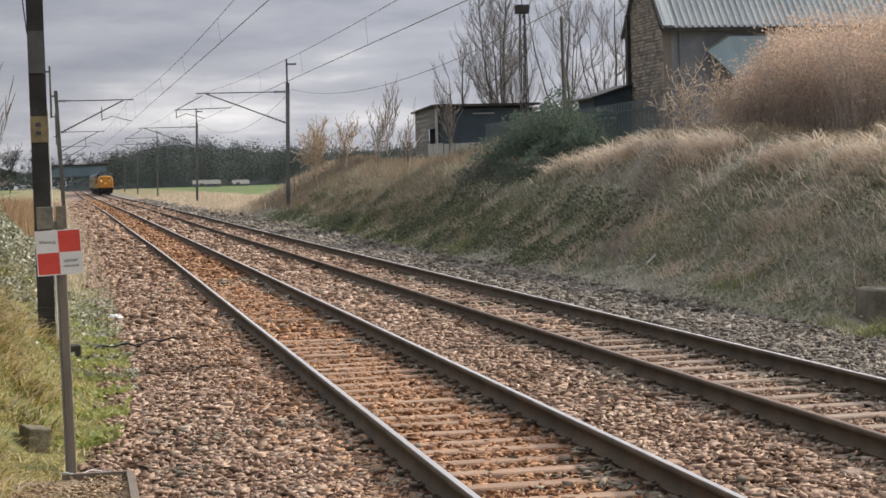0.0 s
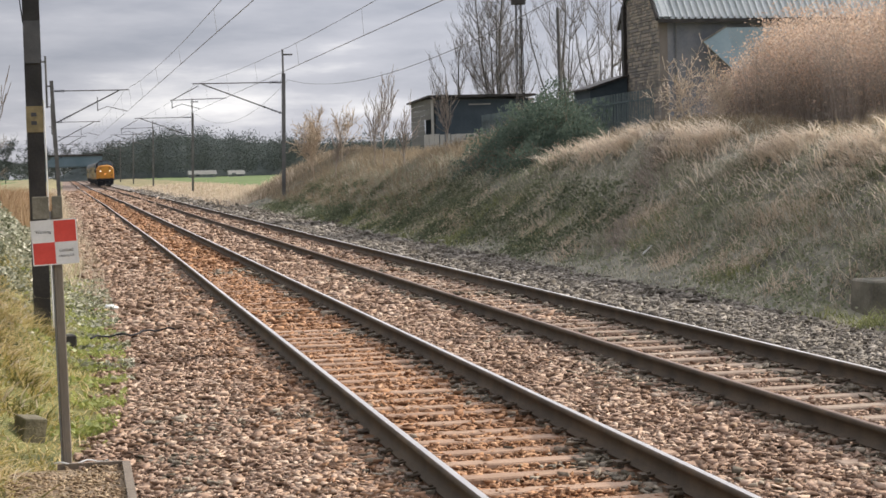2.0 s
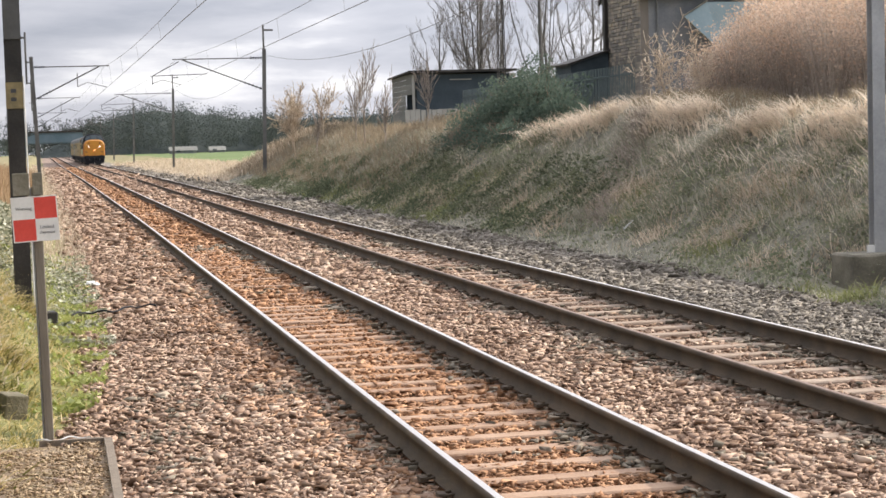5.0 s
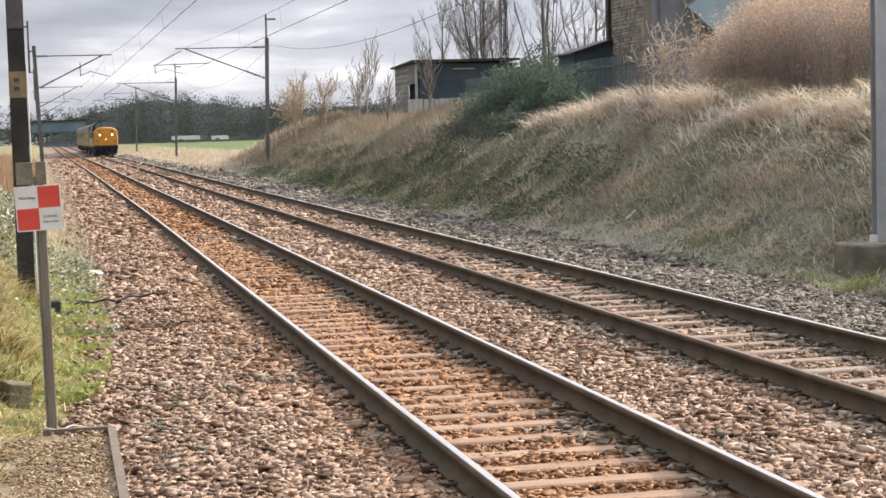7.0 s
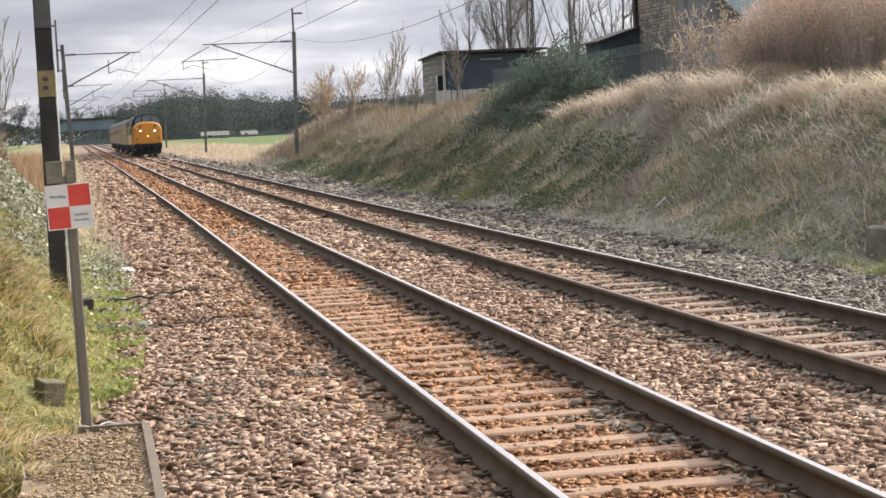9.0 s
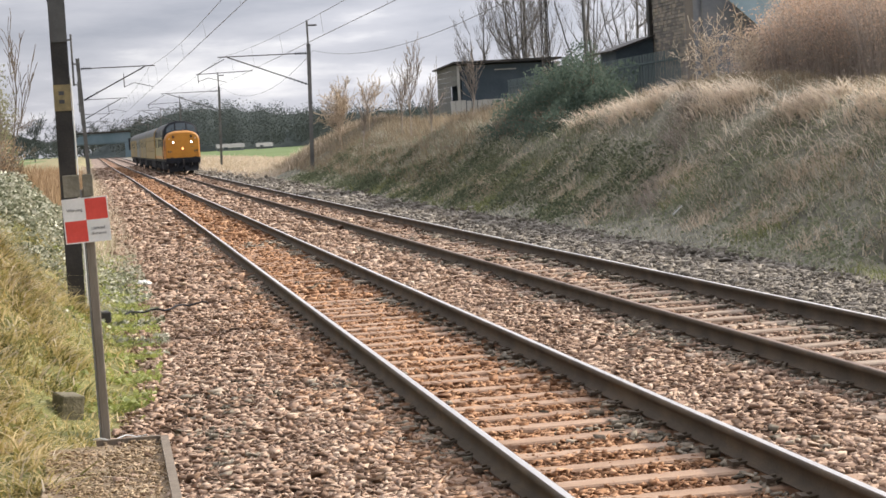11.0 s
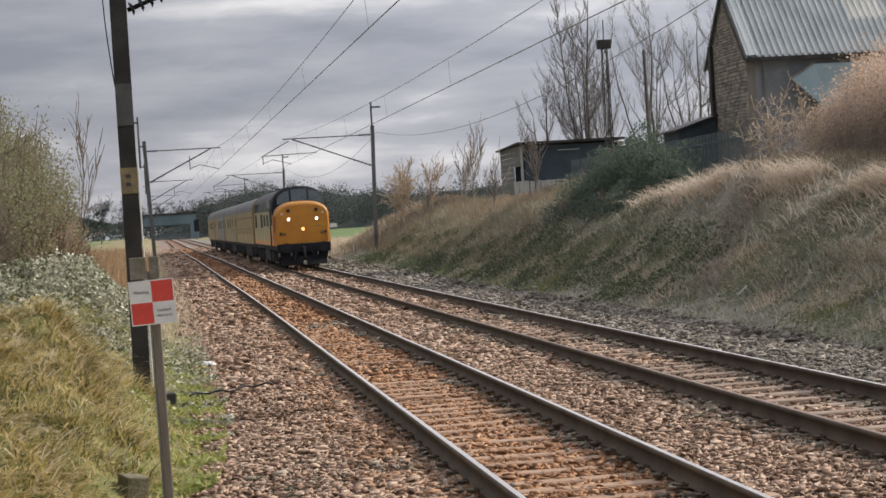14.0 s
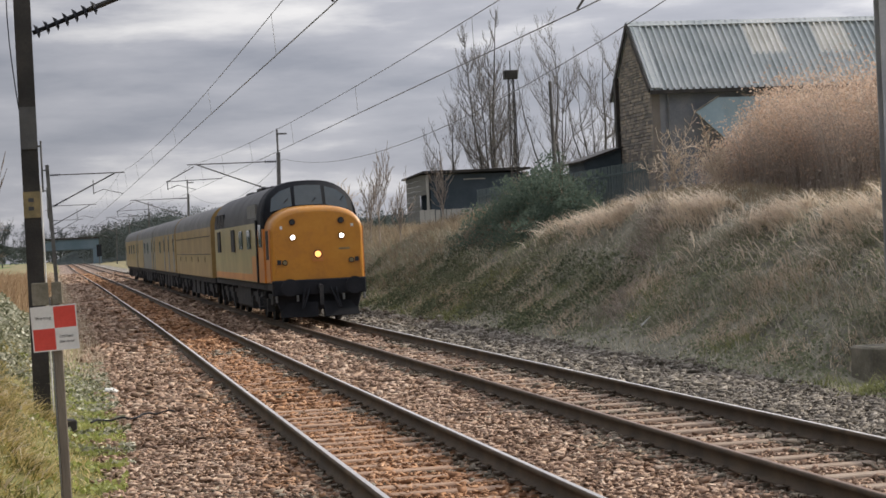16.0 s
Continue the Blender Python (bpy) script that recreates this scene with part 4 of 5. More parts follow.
# ---- plants ----
def blades(name, x, y, h, w, droop, heading, mat, label, category="grass", z=None, spread=0.5):
    """Bent grass blades, each a tapering ribbon."""
    n = len(x)
    z = ground_z(x, y) if z is None else z
    a = heading + rng.normal(0, spread, n)
    dx, dy = np.cos(a), np.sin(a)
    d = droop * rng.uniform(0.4, 1.4, n)
    p0 = np.stack([x, y, z - 0.03], 1)
    b = a + rng.uniform(-1.4, 1.4, n) + 1.57
    s = np.stack([np.cos(b), np.sin(b), np.zeros(n)], 1) * (w * rng.uniform(0.6, 1.3, n))[:, None] * 0.5
    steps = (0.0, 0.4, 0.75, 1.0) if droop > 1.2 else (0.0, 0.6, 1.0)
    rows = []
    for t in steps:
        p = p0 + np.stack([dx * h * d * t * t, dy * h * d * t * t, h * t * (1.0 - 0.45 * np.minimum(d, 1.6) * t)], 1)
        half = s * (1.0 - 0.8 * t * t)
        rows += [p - half, p + half]
    v = np.stack(rows, 1)
    k = len(steps)
    quads = [(2 * i, 2 * i + 1, 2 * i + 3, 2 * i + 2) for i in range(k - 1)]
    f = (np.array(quads)[None] + 2 * k * np.arange(n)[:, None, None]).reshape(-1, 4)
    return soup(name, v.reshape(-1, 3), f, mat, label, category)


def leaf_soup(pts, size, flat=0.0):
    n = len(pts)
    a = rng.normal(0, 1, (n, 3)) * (1, 1, 1 - flat)
    a /= np.linalg.norm(a, axis=1)[:, None] + 1e-9
    b = np.cross(a, rng.normal(0, 1, (n, 3)))
    b /= np.linalg.norm(b, axis=1)[:, None] + 1e-9
    s = (size * rng.uniform(0.5, 1.4, n))[:, None]
    v = np.stack([pts - a * s, pts + b * s * 0.55, pts + a * s, pts - b * s * 0.55], 1)
    return v.reshape(-1, 3), (np.arange(n)[:, None] * 4 + np.arange(4))


def limbs(base, height, spread, levels, n0, r0, lean=(0, 0), twist=0.35, up=0.6):
    """Tapered limbs as pairs of points with radii, from a trunk to twigs."""
    segs = []

    def grow(p, d, length, r, lev):
        steps = 4 if lev == 0 else 3
        for i in range(steps):
            q = p + d * (length / steps)
            r2 = r * (0.80 if lev == 0 else 0.72)
            segs.append((p, q, r, r2))
            if lev < levels and (i > 0 or lev > 0):
                for k in range(n0 if lev == 0 else 2):
                    if lev == levels - 1 and rng.uniform() < 0.6:
                        continue
                    s = Vector(rng.normal(0, 1, 3)) * spread
                    nd = (d * up + s + Vector((0, 0, 0.35))).normalized()
                    grow(q, nd, length * rng.uniform(0.42, 0.66), r2 * 0.62, lev + 1)
            p, r = q, r2
            d = (d + Vector(rng.normal(0, 1, 3)) * twist * 0.3 + Vector((0, 0, 0.05))).normalized()

    grow(Vector(base), Vector((lean[0], lean[1], 1)).normalized(), height, r0, 0)
    return segs


def limb_mesh(name, segs, mat, parent=None, label="", sides=4, least=0.004):
    n = len(segs)
    A = np.array([tuple(s[0]) for s in segs])
    B = np.array([tuple(s[1]) for s in segs])
    r = np.maximum(np.array([(s[2], s[3]) for s in segs]), least)
    d = B - A
    d /= np.linalg.norm(d, axis=1)[:, None] + 1e-9
    u = np.cross(d, np.where(np.abs(d[:, 2:]) > 0.9, (1.0, 0, 0), (0, 0, 1.0)))
    u /= np.linalg.norm(u, axis=1)[:, None] + 1e-9
    w = np.cross(d, u)
    ang = np.arange(sides) * 2 * math.pi / sides
    ring = np.cos(ang)[None, :, None] * u[:, None] + np.sin(ang)[None, :, None] * w[:, None]
    v = np.concatenate([A[:, None] + ring * r[:, :1, None], B[:, None] + ring * r[:, 1:, None]], 1)
    q = np.array([(i, (i + 1) % sides, sides + (i + 1) % sides, sides + i) for i in range(sides)])
    f = (q[None] + 2 * sides * np.arange(n)[:, None, None]).reshape(-1, 4)
    ob = soup(name, v.reshape(-1, 3), f, mat, label, "", "", parent)
    return ob


def bare_tree(x, y, height, spread, levels, n0, r0, label, mat=None, z=None, leaves=0, leaf_mat=None, leaf=0.06, name="tree", lean=(0, 0), least=0.012, up=0.6):
    t = thing(name, label, name.replace("_", " "), "bare trees" if name == "tree" else "bushes")
    gz = float(ground_z(x, y)) if z is None else z
    segs = limbs((x, y, gz - 0.1), height, spread, levels, n0, r0, lean, up=up)
    thick = [s for s in segs if s[2] > r0 * 0.22]
    thin = [s for s in segs if s[2] <= r0 * 0.22]
    limb_mesh("trunk", thick, mat or M_BARK, t, sides=6)
    if thin:
        limb_mesh("crown", thin, mat or M_TWIG, t, sides=3, least=least)
    if leaves and thin:
        ends = np.array([tuple(s[1]) for s in thin])
        pts = ends[rng.integers(0, len(ends), leaves)] + rng.normal(0, 0.22, (leaves, 3))
        v, f = leaf_soup(pts, leaf)
        soup("foliage", v, f, leaf_mat, "", "", "", t)
    return t


def in_bank(n, u0, u1, y0, y1, power=1.3):
    y = y0 + (y1 - y0) * rng.uniform(0, 1, n) ** power
    u = rng.uniform(u0, u1, n)
    u = u - 0.2 * (1 - smooth(10.2, 12.0, u)) + bank_shift(y) * np.clip((u - 10.2) / 4.5, 0, 1)
    k = (np.abs(u - 10.95) > 0.6) | (y < 22.9) | (y > 25.0)
    return u[k] + course_x(y[k]), y[k]


def plant_banks():
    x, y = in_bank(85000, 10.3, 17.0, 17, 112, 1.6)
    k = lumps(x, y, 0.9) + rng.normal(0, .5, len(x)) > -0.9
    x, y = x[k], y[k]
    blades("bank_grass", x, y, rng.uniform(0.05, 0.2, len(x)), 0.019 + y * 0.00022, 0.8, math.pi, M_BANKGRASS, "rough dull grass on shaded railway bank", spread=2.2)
    # tussocks of long bleached grass hanging from the crest
    def tufts(cx, cy, m, sx, sy):
        return np.repeat(cx, m) + rng.normal(0, sx, len(cx) * m), np.repeat(cy, m) + rng.normal(0, sy, len(cx) * m)

    cx, cy = in_bank(640, 13.0, 15.6, 28, 53.5, 1.0)
    lip = np.interp(cy, (28, 34, 38, 41, 46, 51, 56), (14.2, 14.1, 14.6, 14.4, 14.3, 14.1, 13.6))
    k = (np.abs(cx - lip - 0.25 * lumps(cx, cy, 1.3)) < 0.42) & ((cy < 37) | (cy > 39.5)) & (lumps(cx, cy, 1.1) + 0.4 * lumps(cx, cy, 2.9) > -.25)
    x, y = tufts(cx[k], cy[k], 30, .2, .26)
    blades("crest_grass", x, y, rng.uniform(0.3, 0.75, len(x)), 0.034, 1.35, math.pi, M_BLEACH, "bleached long grass drooping over bank crest", spread=1.2)
    # brown dead growth on the flat behind the lip
    x, y = in_bank(9000, 14.7, 17.4, 33, 57, 1.0)
    blades("crest_scrub", x, y, rng.uniform(0.12, 0.42, len(x)), 0.022, 0.6, math.pi, M_SCRUB, "brown dead growth on top of the bank", "scrub", spread=2.4)
    # long single stems hanging down the slope below the lip
    cx, cy = in_bank(60, 12.6, 14.2, 27, 40, 1.0)
    x, y = tufts(cx, cy, 7, .16, .2)
    blades("hanging_stems", x, y, rng.uniform(0.4, 0.85, len(x)), 0.024, 1.5, math.pi, M_BLEACH, "long pale bent stems hanging on the slope", spread=0.9)
    cx, cy = in_bank(300, 11.3, 14.0, 20, 100, 1.3)
    m = 40
    x = np.repeat(cx, m) + rng.normal(0, .2, len(cx) * m)
    y = np.repeat(cy, m) + rng.normal(0, .3, len(cx) * m)
    blades("bank_tussock", x, y, rng.uniform(0.2, 0.55, len(x)), 0.02 + y * 0.00015, 0.9, math.pi, M_FARTUFT, "olive and straw grass tussocks on bank", spread=1.2)
    # greener tufts where the slope stays damp
    cx, cy = in_bank(230, 10.4, 12.4, 22, 80, 1.2)
    k = lumps(cx, cy, 0.45) + 0.5 * lumps(cx, cy, 1.3) > 0.15
    x, y = tufts(cx[k], cy[k], 90, .2, .3)
    blades("green_tufts", x, y, rng.uniform(0.12, 0.36, len(x)), 0.018 + y * 0.0001, 0.9, math.pi, M_GREENTUFT, "yellow-green grass tufts low on the bank", spread=2.2)
    # warm brown clumps of dead growth low on the slope
    cx, cy = in_bank(85, 10.9, 12.6, 24, 70, 1.1)
    x, y = tufts(cx, cy, 150, .22, .34)
    blades("dead_clumps", x, y, rng.uniform(0.12, 0.38, len(x)), 0.02, 0.9, math.pi, M_STRAW, "warm straw clumps of dead growth on slope", "scrub", spread=2.2)
    # low leafy weeds in patches towards the foot
    cx, cy = in_bank(420, 10.5, 13.6, 18, 105, 1.4)
    m = 110
    x = np.repeat(cx, m) + rng.normal(0, .28, len(cx) * m)
    y = np.repeat(cy, m) + rng.normal(0, .40, len(cx) * m)
    pts = np.stack([x, y, ground_z(x, y) + np.abs(rng.normal(0.03, .09, len(x)))], 1)
    v, f = leaf_soup(pts, 0.036, 0.3)
    soup("bank_weeds", v, f, M_WEED, "low dull green weeds at bank foot", "weeds")
    # dark mossy mounds low on the bank
    cx, cy = in_bank(150, 10.5, 12.6, 40, 100, 1.0)
    m = 260
    x = np.repeat(cx, m) + rng.normal(0, .35, len(cx) * m)
    y = np.repeat(cy, m) + rng.normal(0, .55, len(cx) * m)
    r = np.hypot((x - np.repeat(cx, m)) / .35, (y - np.repeat(cy, m)) / .55)
    pts = np.stack([x, y, ground_z(x, y) + 0.36 * np.exp(-r * r / 2) * rng.uniform(0.6, 1.1, len(x))], 1)
    v, f = leaf_soup(pts, 0.045, 0.3)
    soup("bank_moss", v, f, M_MOUND, "dark mossy mounds on the lower bank", "moss")
    # a strip of fallen pinkish stems down the slope
    k = rng.uniform(0, 1, 2400)
    x = 11.3 + 3.2 * k + rng.normal(0, .16, 2400)
    y = STRIP_Y[0] + (STRIP_Y[1] - STRIP_Y[0]) * k + rng.normal(0, .5, 2400)
    blades("fallen_stems", x, y, rng.uniform(0.12, 0.4, 2400), 0.024, 1.2, math.pi, M_REED, "fallen pinkish dead stems down the slope", "dead stems", spread=1.6)
    # scrub of dead stems on the lower, farther bank
    x, y = in_bank(15000, 11.2, 16.5, 62, 122, 0.9)
    blades("bank_scrub", x, y, rng.uniform(0.2, 0.75, len(x)), 0.03, 0.45, math.pi, M_SCRUB, "brown dead stems and scrub on bank", "scrub", spread=2.0)


STRIP_Y = (38.0, 44.2)
M_MOUND = material("mound_leaf", [(0.075, 0.090, 0.055), (0.135, 0.152, 0.092), (0.22, 0.235, 0.145)], 0.5, 0.9, island=0.7, spec=0.2, thin=0.3)
M_GREENTUFT = material("damp_grass", [(0.150, 0.170, 0.070), (0.240, 0.255, 0.110), (0.350, 0.345, 0.165)], 0.5, 0.85, island=0.8, thin=0.45)
M_WEED = material("weed_leaf", [(0.15, 0.175, 0.105), (0.23, 0.25, 0.155), (0.33, 0.335, 0.22)], 0.5, 0.9, island=0.7, spec=0.2, thin=0.3)
M_SCRUB = material("scrub_stems", [(0.19, 0.15, 0.10), (0.28, 0.225, 0.155), (0.38, 0.31, 0.22)], 0.3, 0.9, island=0.8, thin=0.45)
# tussock tone raised likewise, to carry the bank's haze
M_FARTUFT = material("tussock", [(0.198, 0.204, 0.149), (0.303, 0.296, 0.218), (0.419, 0.394, 0.308), (0.571, 0.524, 0.449)], 0.35, 0.9, island=0.8, thin=0.45)
plant_banks()


def plant_reeds():
    n = 15000
    y = rng.uniform(36, 58, n)
    x = rng.uniform(18.0, 23.5, n) + 0.4 * np.sin(y * .9)
    k = x / y > 0.372 + 0.02 * lumps(x, y, 1.2) + rng.normal(0, .008, n)
    x, y = x[k], y[k]
    n = len(x)
    edge = smooth(0.36, 0.41, x / y)
    h = rng.uniform(1.7, 3.4, n) * (0.55 + 0.45 * edge) * (0.93 + 0.2 * lumps(x, y, 1.1))
    blades("reed_thicket", x, y, h, 0.02, 0.28, math.pi, M_REED, "tall thicket of dry brown stems", "reeds", spread=2.2)
    # feathery heads
    k = rng.uniform(0, 1, n) < 0.85
    m = 11
    px = np.repeat(x[k], m) + rng.normal(0, .16, k.sum() * m)
    py = np.repeat(y[k], m) + rng.normal(0, .16, k.sum() * m)
    pz = np.repeat(ground_z(x[k], y[k]) + h[k] * 0.86, m) + rng.normal(-.12, .42, k.sum() * m)
    v, f = leaf_soup(np.stack([px, py, pz], 1), 0.038)
    soup("reed_heads", v, f, M_PLUME, "pinkish dry seed heads above the stems", "reeds")
    qx, qy = np.repeat(x, 4) + rng.normal(0, .2, n * 4), np.repeat(y, 4) + rng.normal(0, .2, n * 4)
    qz = np.repeat(ground_z(x, y), 4) + np.repeat(h, 4) * rng.uniform(0.05, 0.85, n * 4)
    v, f = leaf_soup(np.stack([qx, qy, qz], 1), 0.045)
    soup("reed_leaves", v, f, M_REED, "dry tangled leaves among the stems", "reeds")


plant_reeds()


def bush(x, y, z, rx, ry, rz, n, size, mat, label, twigs=0, name="bush", twig_mat=None):
    t = thing(name, label, "bush", "bushes")
    d = rng.normal(0, 1, (n, 3))
    d /= np.linalg.norm(d, axis=1)[:, None]
    rad = rng.uniform(0, 1, n) ** 0.4 * (1 + 0.28 * np.sin(d[:, 0] * 5 + 1) * np.cos(d[:, 1] * 6) + 0.15 * np.sin(d[:, 2] * 9 + d[:, 1] * 7))
    pts = d * rad[:, None] * (rx, ry, rz) + (x, y, z)
    g = ground_z(pts[:, 0], pts[:, 1])
    pts = pts[pts[:, 2] > g - 0.05]
    v, f = leaf_soup(pts, size)
    soup("foliage", v, f, mat, "", "", "", t)
    if twigs:
        segs = []
        for _ in range(twigs):
            a = Vector((x + rng.normal(0, rx * .3), y + rng.normal(0, ry * .3), 0))
            a.z = float(ground_z(a.x, a.y))
            e = rng.normal(0, 1, 3)
            e /= np.linalg.norm(e)
            b = Vector((x + e[0] * rx * 1.05, y + e[1] * ry * 1.05, z + abs(e[2]) * rz * 1.1))
            mid = a.lerp(b, .5) + Vector(rng.normal(0, .15, 3))
            segs += [(a, mid, .03, .018), (mid, b, .018, .006)]
        limb_mesh("undergrowth", segs, twig_mat or M_HEDGETWIG, t, sides=3)
    return t


# dark evergreen scrub in front of the fence
bush(15.7, 60.0, 2.7, 1.5, 3.6, 1.75, 30000, 0.05, M_DARKLEAF, "dense dark green bush on bank crest", 90)
bush(15.2, 63.0, 2.0, 1.5, 3.6, 1.6, 24000, 0.05, M_DARKLEAF, "dark green scrub on bank slope", 120)
bush(15.6, 57.0, 2.4, 0.8, 1.9, 1.0, 10000, 0.045, M_DARKLEAF, "dark green bush beside fence", 40)
bush(14.2, 57.2, 1.6, 1.1, 3.0, 1.1, 16000, 0.045, M_DARKLEAF, "low dark scrub spilling down the bank", 130)
bush(13.9, 62.0, 1.5, 1.0, 3.2, 1.0, 12000, 0.045, M_DARKLEAF, "low twiggy scrub on the bank", 200)
# pale twiggy shrub
for x, y, h in ((17.2, 50.6, 1.5), (16.6, 48.6, 1.2), (17.6, 48.4, 1.3), (16.9, 46.6, 0.9)):
    bare_tree(x, y, h, 0.8, 3, 3, 0.03, "pale leafless shrub near the fence", M_BLEACH, name="shrub", least=0.008)
# birch saplings and straw-coloured thicket on the far bank
for x, y, h in ((14.1, 85.0, 2.6), (14.8, 92.0, 2.0), (14.2, 80.0, 1.4), (13.5, 97.0, 1.4), (15.3, 76.0, 1.6)):
    bare_tree(x, y, h, 0.33, 3, 3, 0.05, "slender leafless birch sapling on bank", M_REED, name="tree", least=0.010, up=0.95)
for x, y in ((13.6, 108.0), (14.4, 112.0), (13.2, 104.0), (15.0, 105.0), (14.6, 117.0)):
    bare_tree(x, y, 1.9, 0.55, 3, 4, 0.05, "straw-coloured leafless willow thicket", M_STRAW, name="shrub", least=0.014, up=0.8)


# ---- fence, barn, shed, yard ----
def build_fence():
    t = thing("palisade_fence", "dark green steel palisade fence behind the bank", "fence")
    bm = bmesh.new()
    box(bm, (0, 0, 0.85), (0.07, 0.02, 1.7))
    for v in bm.verts:
        if v.co.z > 1.6:
            v.co.x *= 0.5
    me = finish(bm, "pale", M_FENCE)
    y = 53.8
    while y < 78:
        ob = new("pale", me)
        ob.parent = t
        ob.matrix_basis = pose(17.3, y, 2.55, 0, rng.normal(0, .8), 90)
        y += 0.16
    for zz in (0.4, 1.35):
        bm = bmesh.new()
        for a in np.arange(53.8, 78, 2.75):
            z0 = z1 = 2.6 + zz
            tube(bm, (17.34, a, z0), (17.34, min(a + 2.75, 78), z1), 0.03, n=4)
        part("rail_bar", bm, M_FENCE, t)


build_fence()


def build_barn():
    t = thing("barn", "stone barn with corrugated grey sheet roof", "barn", m=pose(25.1, 77.0, 3.2, 0, 0, 0.6))
    Lx, D, H, RI = 19.0, 5.2, 5.2, 2.96
    bm = bmesh.new()
    box(bm, (Lx / 2, 0.2, H / 2), (Lx - .02, 0.38, H))
    part("front_wall", bm, M_RENDERED, t, "grey rendered wall")
    bm = bmesh.new()
    box(bm, (Lx / 2, D - .2, H / 2), (Lx - .02, 0.38, H))
    part("rear_wall", bm, M_RENDERED, t)
    for x in (0.2, Lx - .2):
        bm = bmesh.new()
        vs = [bm.verts.new((x - .18, y, z)) for y, z in ((0, 0), (D, 0), (D, H), (D / 2, H + RI - .12), (0, H))]
        f = bm.faces.new(vs)
        for v in bmesh.ops.extrude_face_region(bm, geom=[f])["geom"]:
            if isinstance(v, bmesh.types.BMVert):
                v.co.x += 0.36
        bmesh.ops.recalc_face_normals(bm, faces=bm.faces)
        part("gable_wall", bm, M_MORTAR, t, "stone gable wall")
    bm = bmesh.new()
    z = 0.0
    while z < H + RI - 0.4:
        hh = rng.uniform(0.11, 0.18)
        lim = D / 2 * max(0, 1 - max(0, z + hh - H) / RI)
        y = D / 2 - lim
        while y < D / 2 + lim - 0.12:
            w = min(rng.uniform(0.18, 0.48), D / 2 + lim - y)
            box(bm, (0.0 - rng.uniform(0, .03), y + w / 2, z + hh / 2), (0.09, w - .025, hh - .025))
            y += w
        z += hh
    tagged(part("stonework", bm, M_BRICKI, t, "rough brown stone blocks"), kind="stuff")
    # quoins and brick band on the long wall
    bm = bmesh.new()
    for i in range(20):
        for j in range(6):
            box(bm, (4.2 + j * .5 + (i % 2) * .25, 0.0, 3.0 + i * 0.09), (0.46, 0.06, 0.075))
    tagged(part("brick_patch", bm, M_BRICKI, t, "exposed brown brick patch"), kind="stuff")
    bm = bmesh.new()
    tube(bm, (0.75, -0.08, 0.2), (0.75, -0.08, H - .1), 0.045)
    part("downpipe", bm, M_GALV, t)
    bm = bmesh.new()
    box(bm, (Lx / 2, -0.37, H - 0.27), (Lx + .3, 0.12, 0.16))
    part("gutter", bm, M_STEEL, t)
    # corrugated slopes: trapezoid ribs every 0.30 m
    for s in (0, 1):
        bm = bmesh.new()
        ov = 0.28
        dirv = Vector((0, D / 2 + ov, RI + ov * RI / (D / 2)))
        xs, pat = [], (0.0, 0.17, 0.205, 0.265)
        k = 0
        while k * 0.30 < Lx + .3:
            for j, q in enumerate(pat):
                xs.append((k * 0.30 + q - .15, 0.12 if j >= 2 else 0.0))
            k += 1
        def P(x, lift, v):
            y, zz = -ov + (D / 2 + ov) * v, H - ov * RI / (D / 2) + (RI + ov * RI / (D / 2)) * v
            if s:
                y = D - y
            return (x, y - lift * .6 * (1 - 2 * s), zz + 0.1 + lift)
        def strip(a, b, v0, v1):
            bm.faces.new([bm.verts.new(P(*a, v0)), bm.verts.new(P(*b, v0)), bm.verts.new(P(*b, v1)), bm.verts.new(P(*a, v1))])
        lights = ((5.2, 6.9), (8.5, 10.2))
        for a, b in zip(xs[:-1], xs[1:]):
            lit = any(l0 <= a[0] <= l1 for l0, l1 in lights) and not s
            strip(a, b, 0, 0.5 if lit else 1)
        part("roof_slope", bm, M_SHEET, t, "weathered corrugated sheet roof")
        if not s:
            for l0, l1 in lights:
                bm = bmesh.new()
                for a, b in zip(xs[:-1], xs[1:]):
                    if l0 <= a[0] <= l1:
                        strip(a, b, 0.5, 0.97)
                part("roof_light", bm, M_SKYLIGHT, t, "pale translucent roof panel")
    for s in (0, 1):
        a, b = Vector((0.2, -.3 if not s else D + .3, H - .30 + .22)), Vector((0.2, D / 2, H + RI + .22))
        bm = bmesh.new()
        box(bm, (a + b) / 2, (0.55, (b - a).length, 0.03), Matrix.Rotation(math.atan2(b.z - a.z, b.y - a.y), 4, "X"))
        part("verge_flashing", bm, M_SHEET, t, "plain sheet flashing along the gable")
    bm = bmesh.new()
    for s in (-1, 1):
        box(bm, (Lx / 2, D / 2 + s * .14, H + RI + 0.10), (Lx + .3, 0.34, 0.03), Matrix.Rotation(radians(-s * 40), 4, "X"))
    part("ridge_cap", bm, M_SHEET, t)
    bm = bmesh.new()
    for s in (0, 1):
        a, b = Vector((-.16, -.28 if not s else D + .28, H - .2)), Vector((-.16, D / 2, H + RI + .08))
        c = (a + b) / 2
        box(bm, c, (0.05, (b - a).length, 0.22), Matrix.Rotation(math.atan2(b.z - a.z, b.y - a.y), 4, "X"))
    part("barge_board", bm, M_STEEL, t)
    # blue-grey sheet leaning over the doorway, with its frame
    bm = bmesh.new()
    vs = [bm.verts.new(p) for p in ((1.7, -.9, 3.95), (2.9, -.5, 4.6), (6.2, -.4, 4.6), (6.0, -.5, 1.8), (4.1, -.6, 1.9), (3.6, -.62, 2.3))]
    f = bm.faces.new(vs)
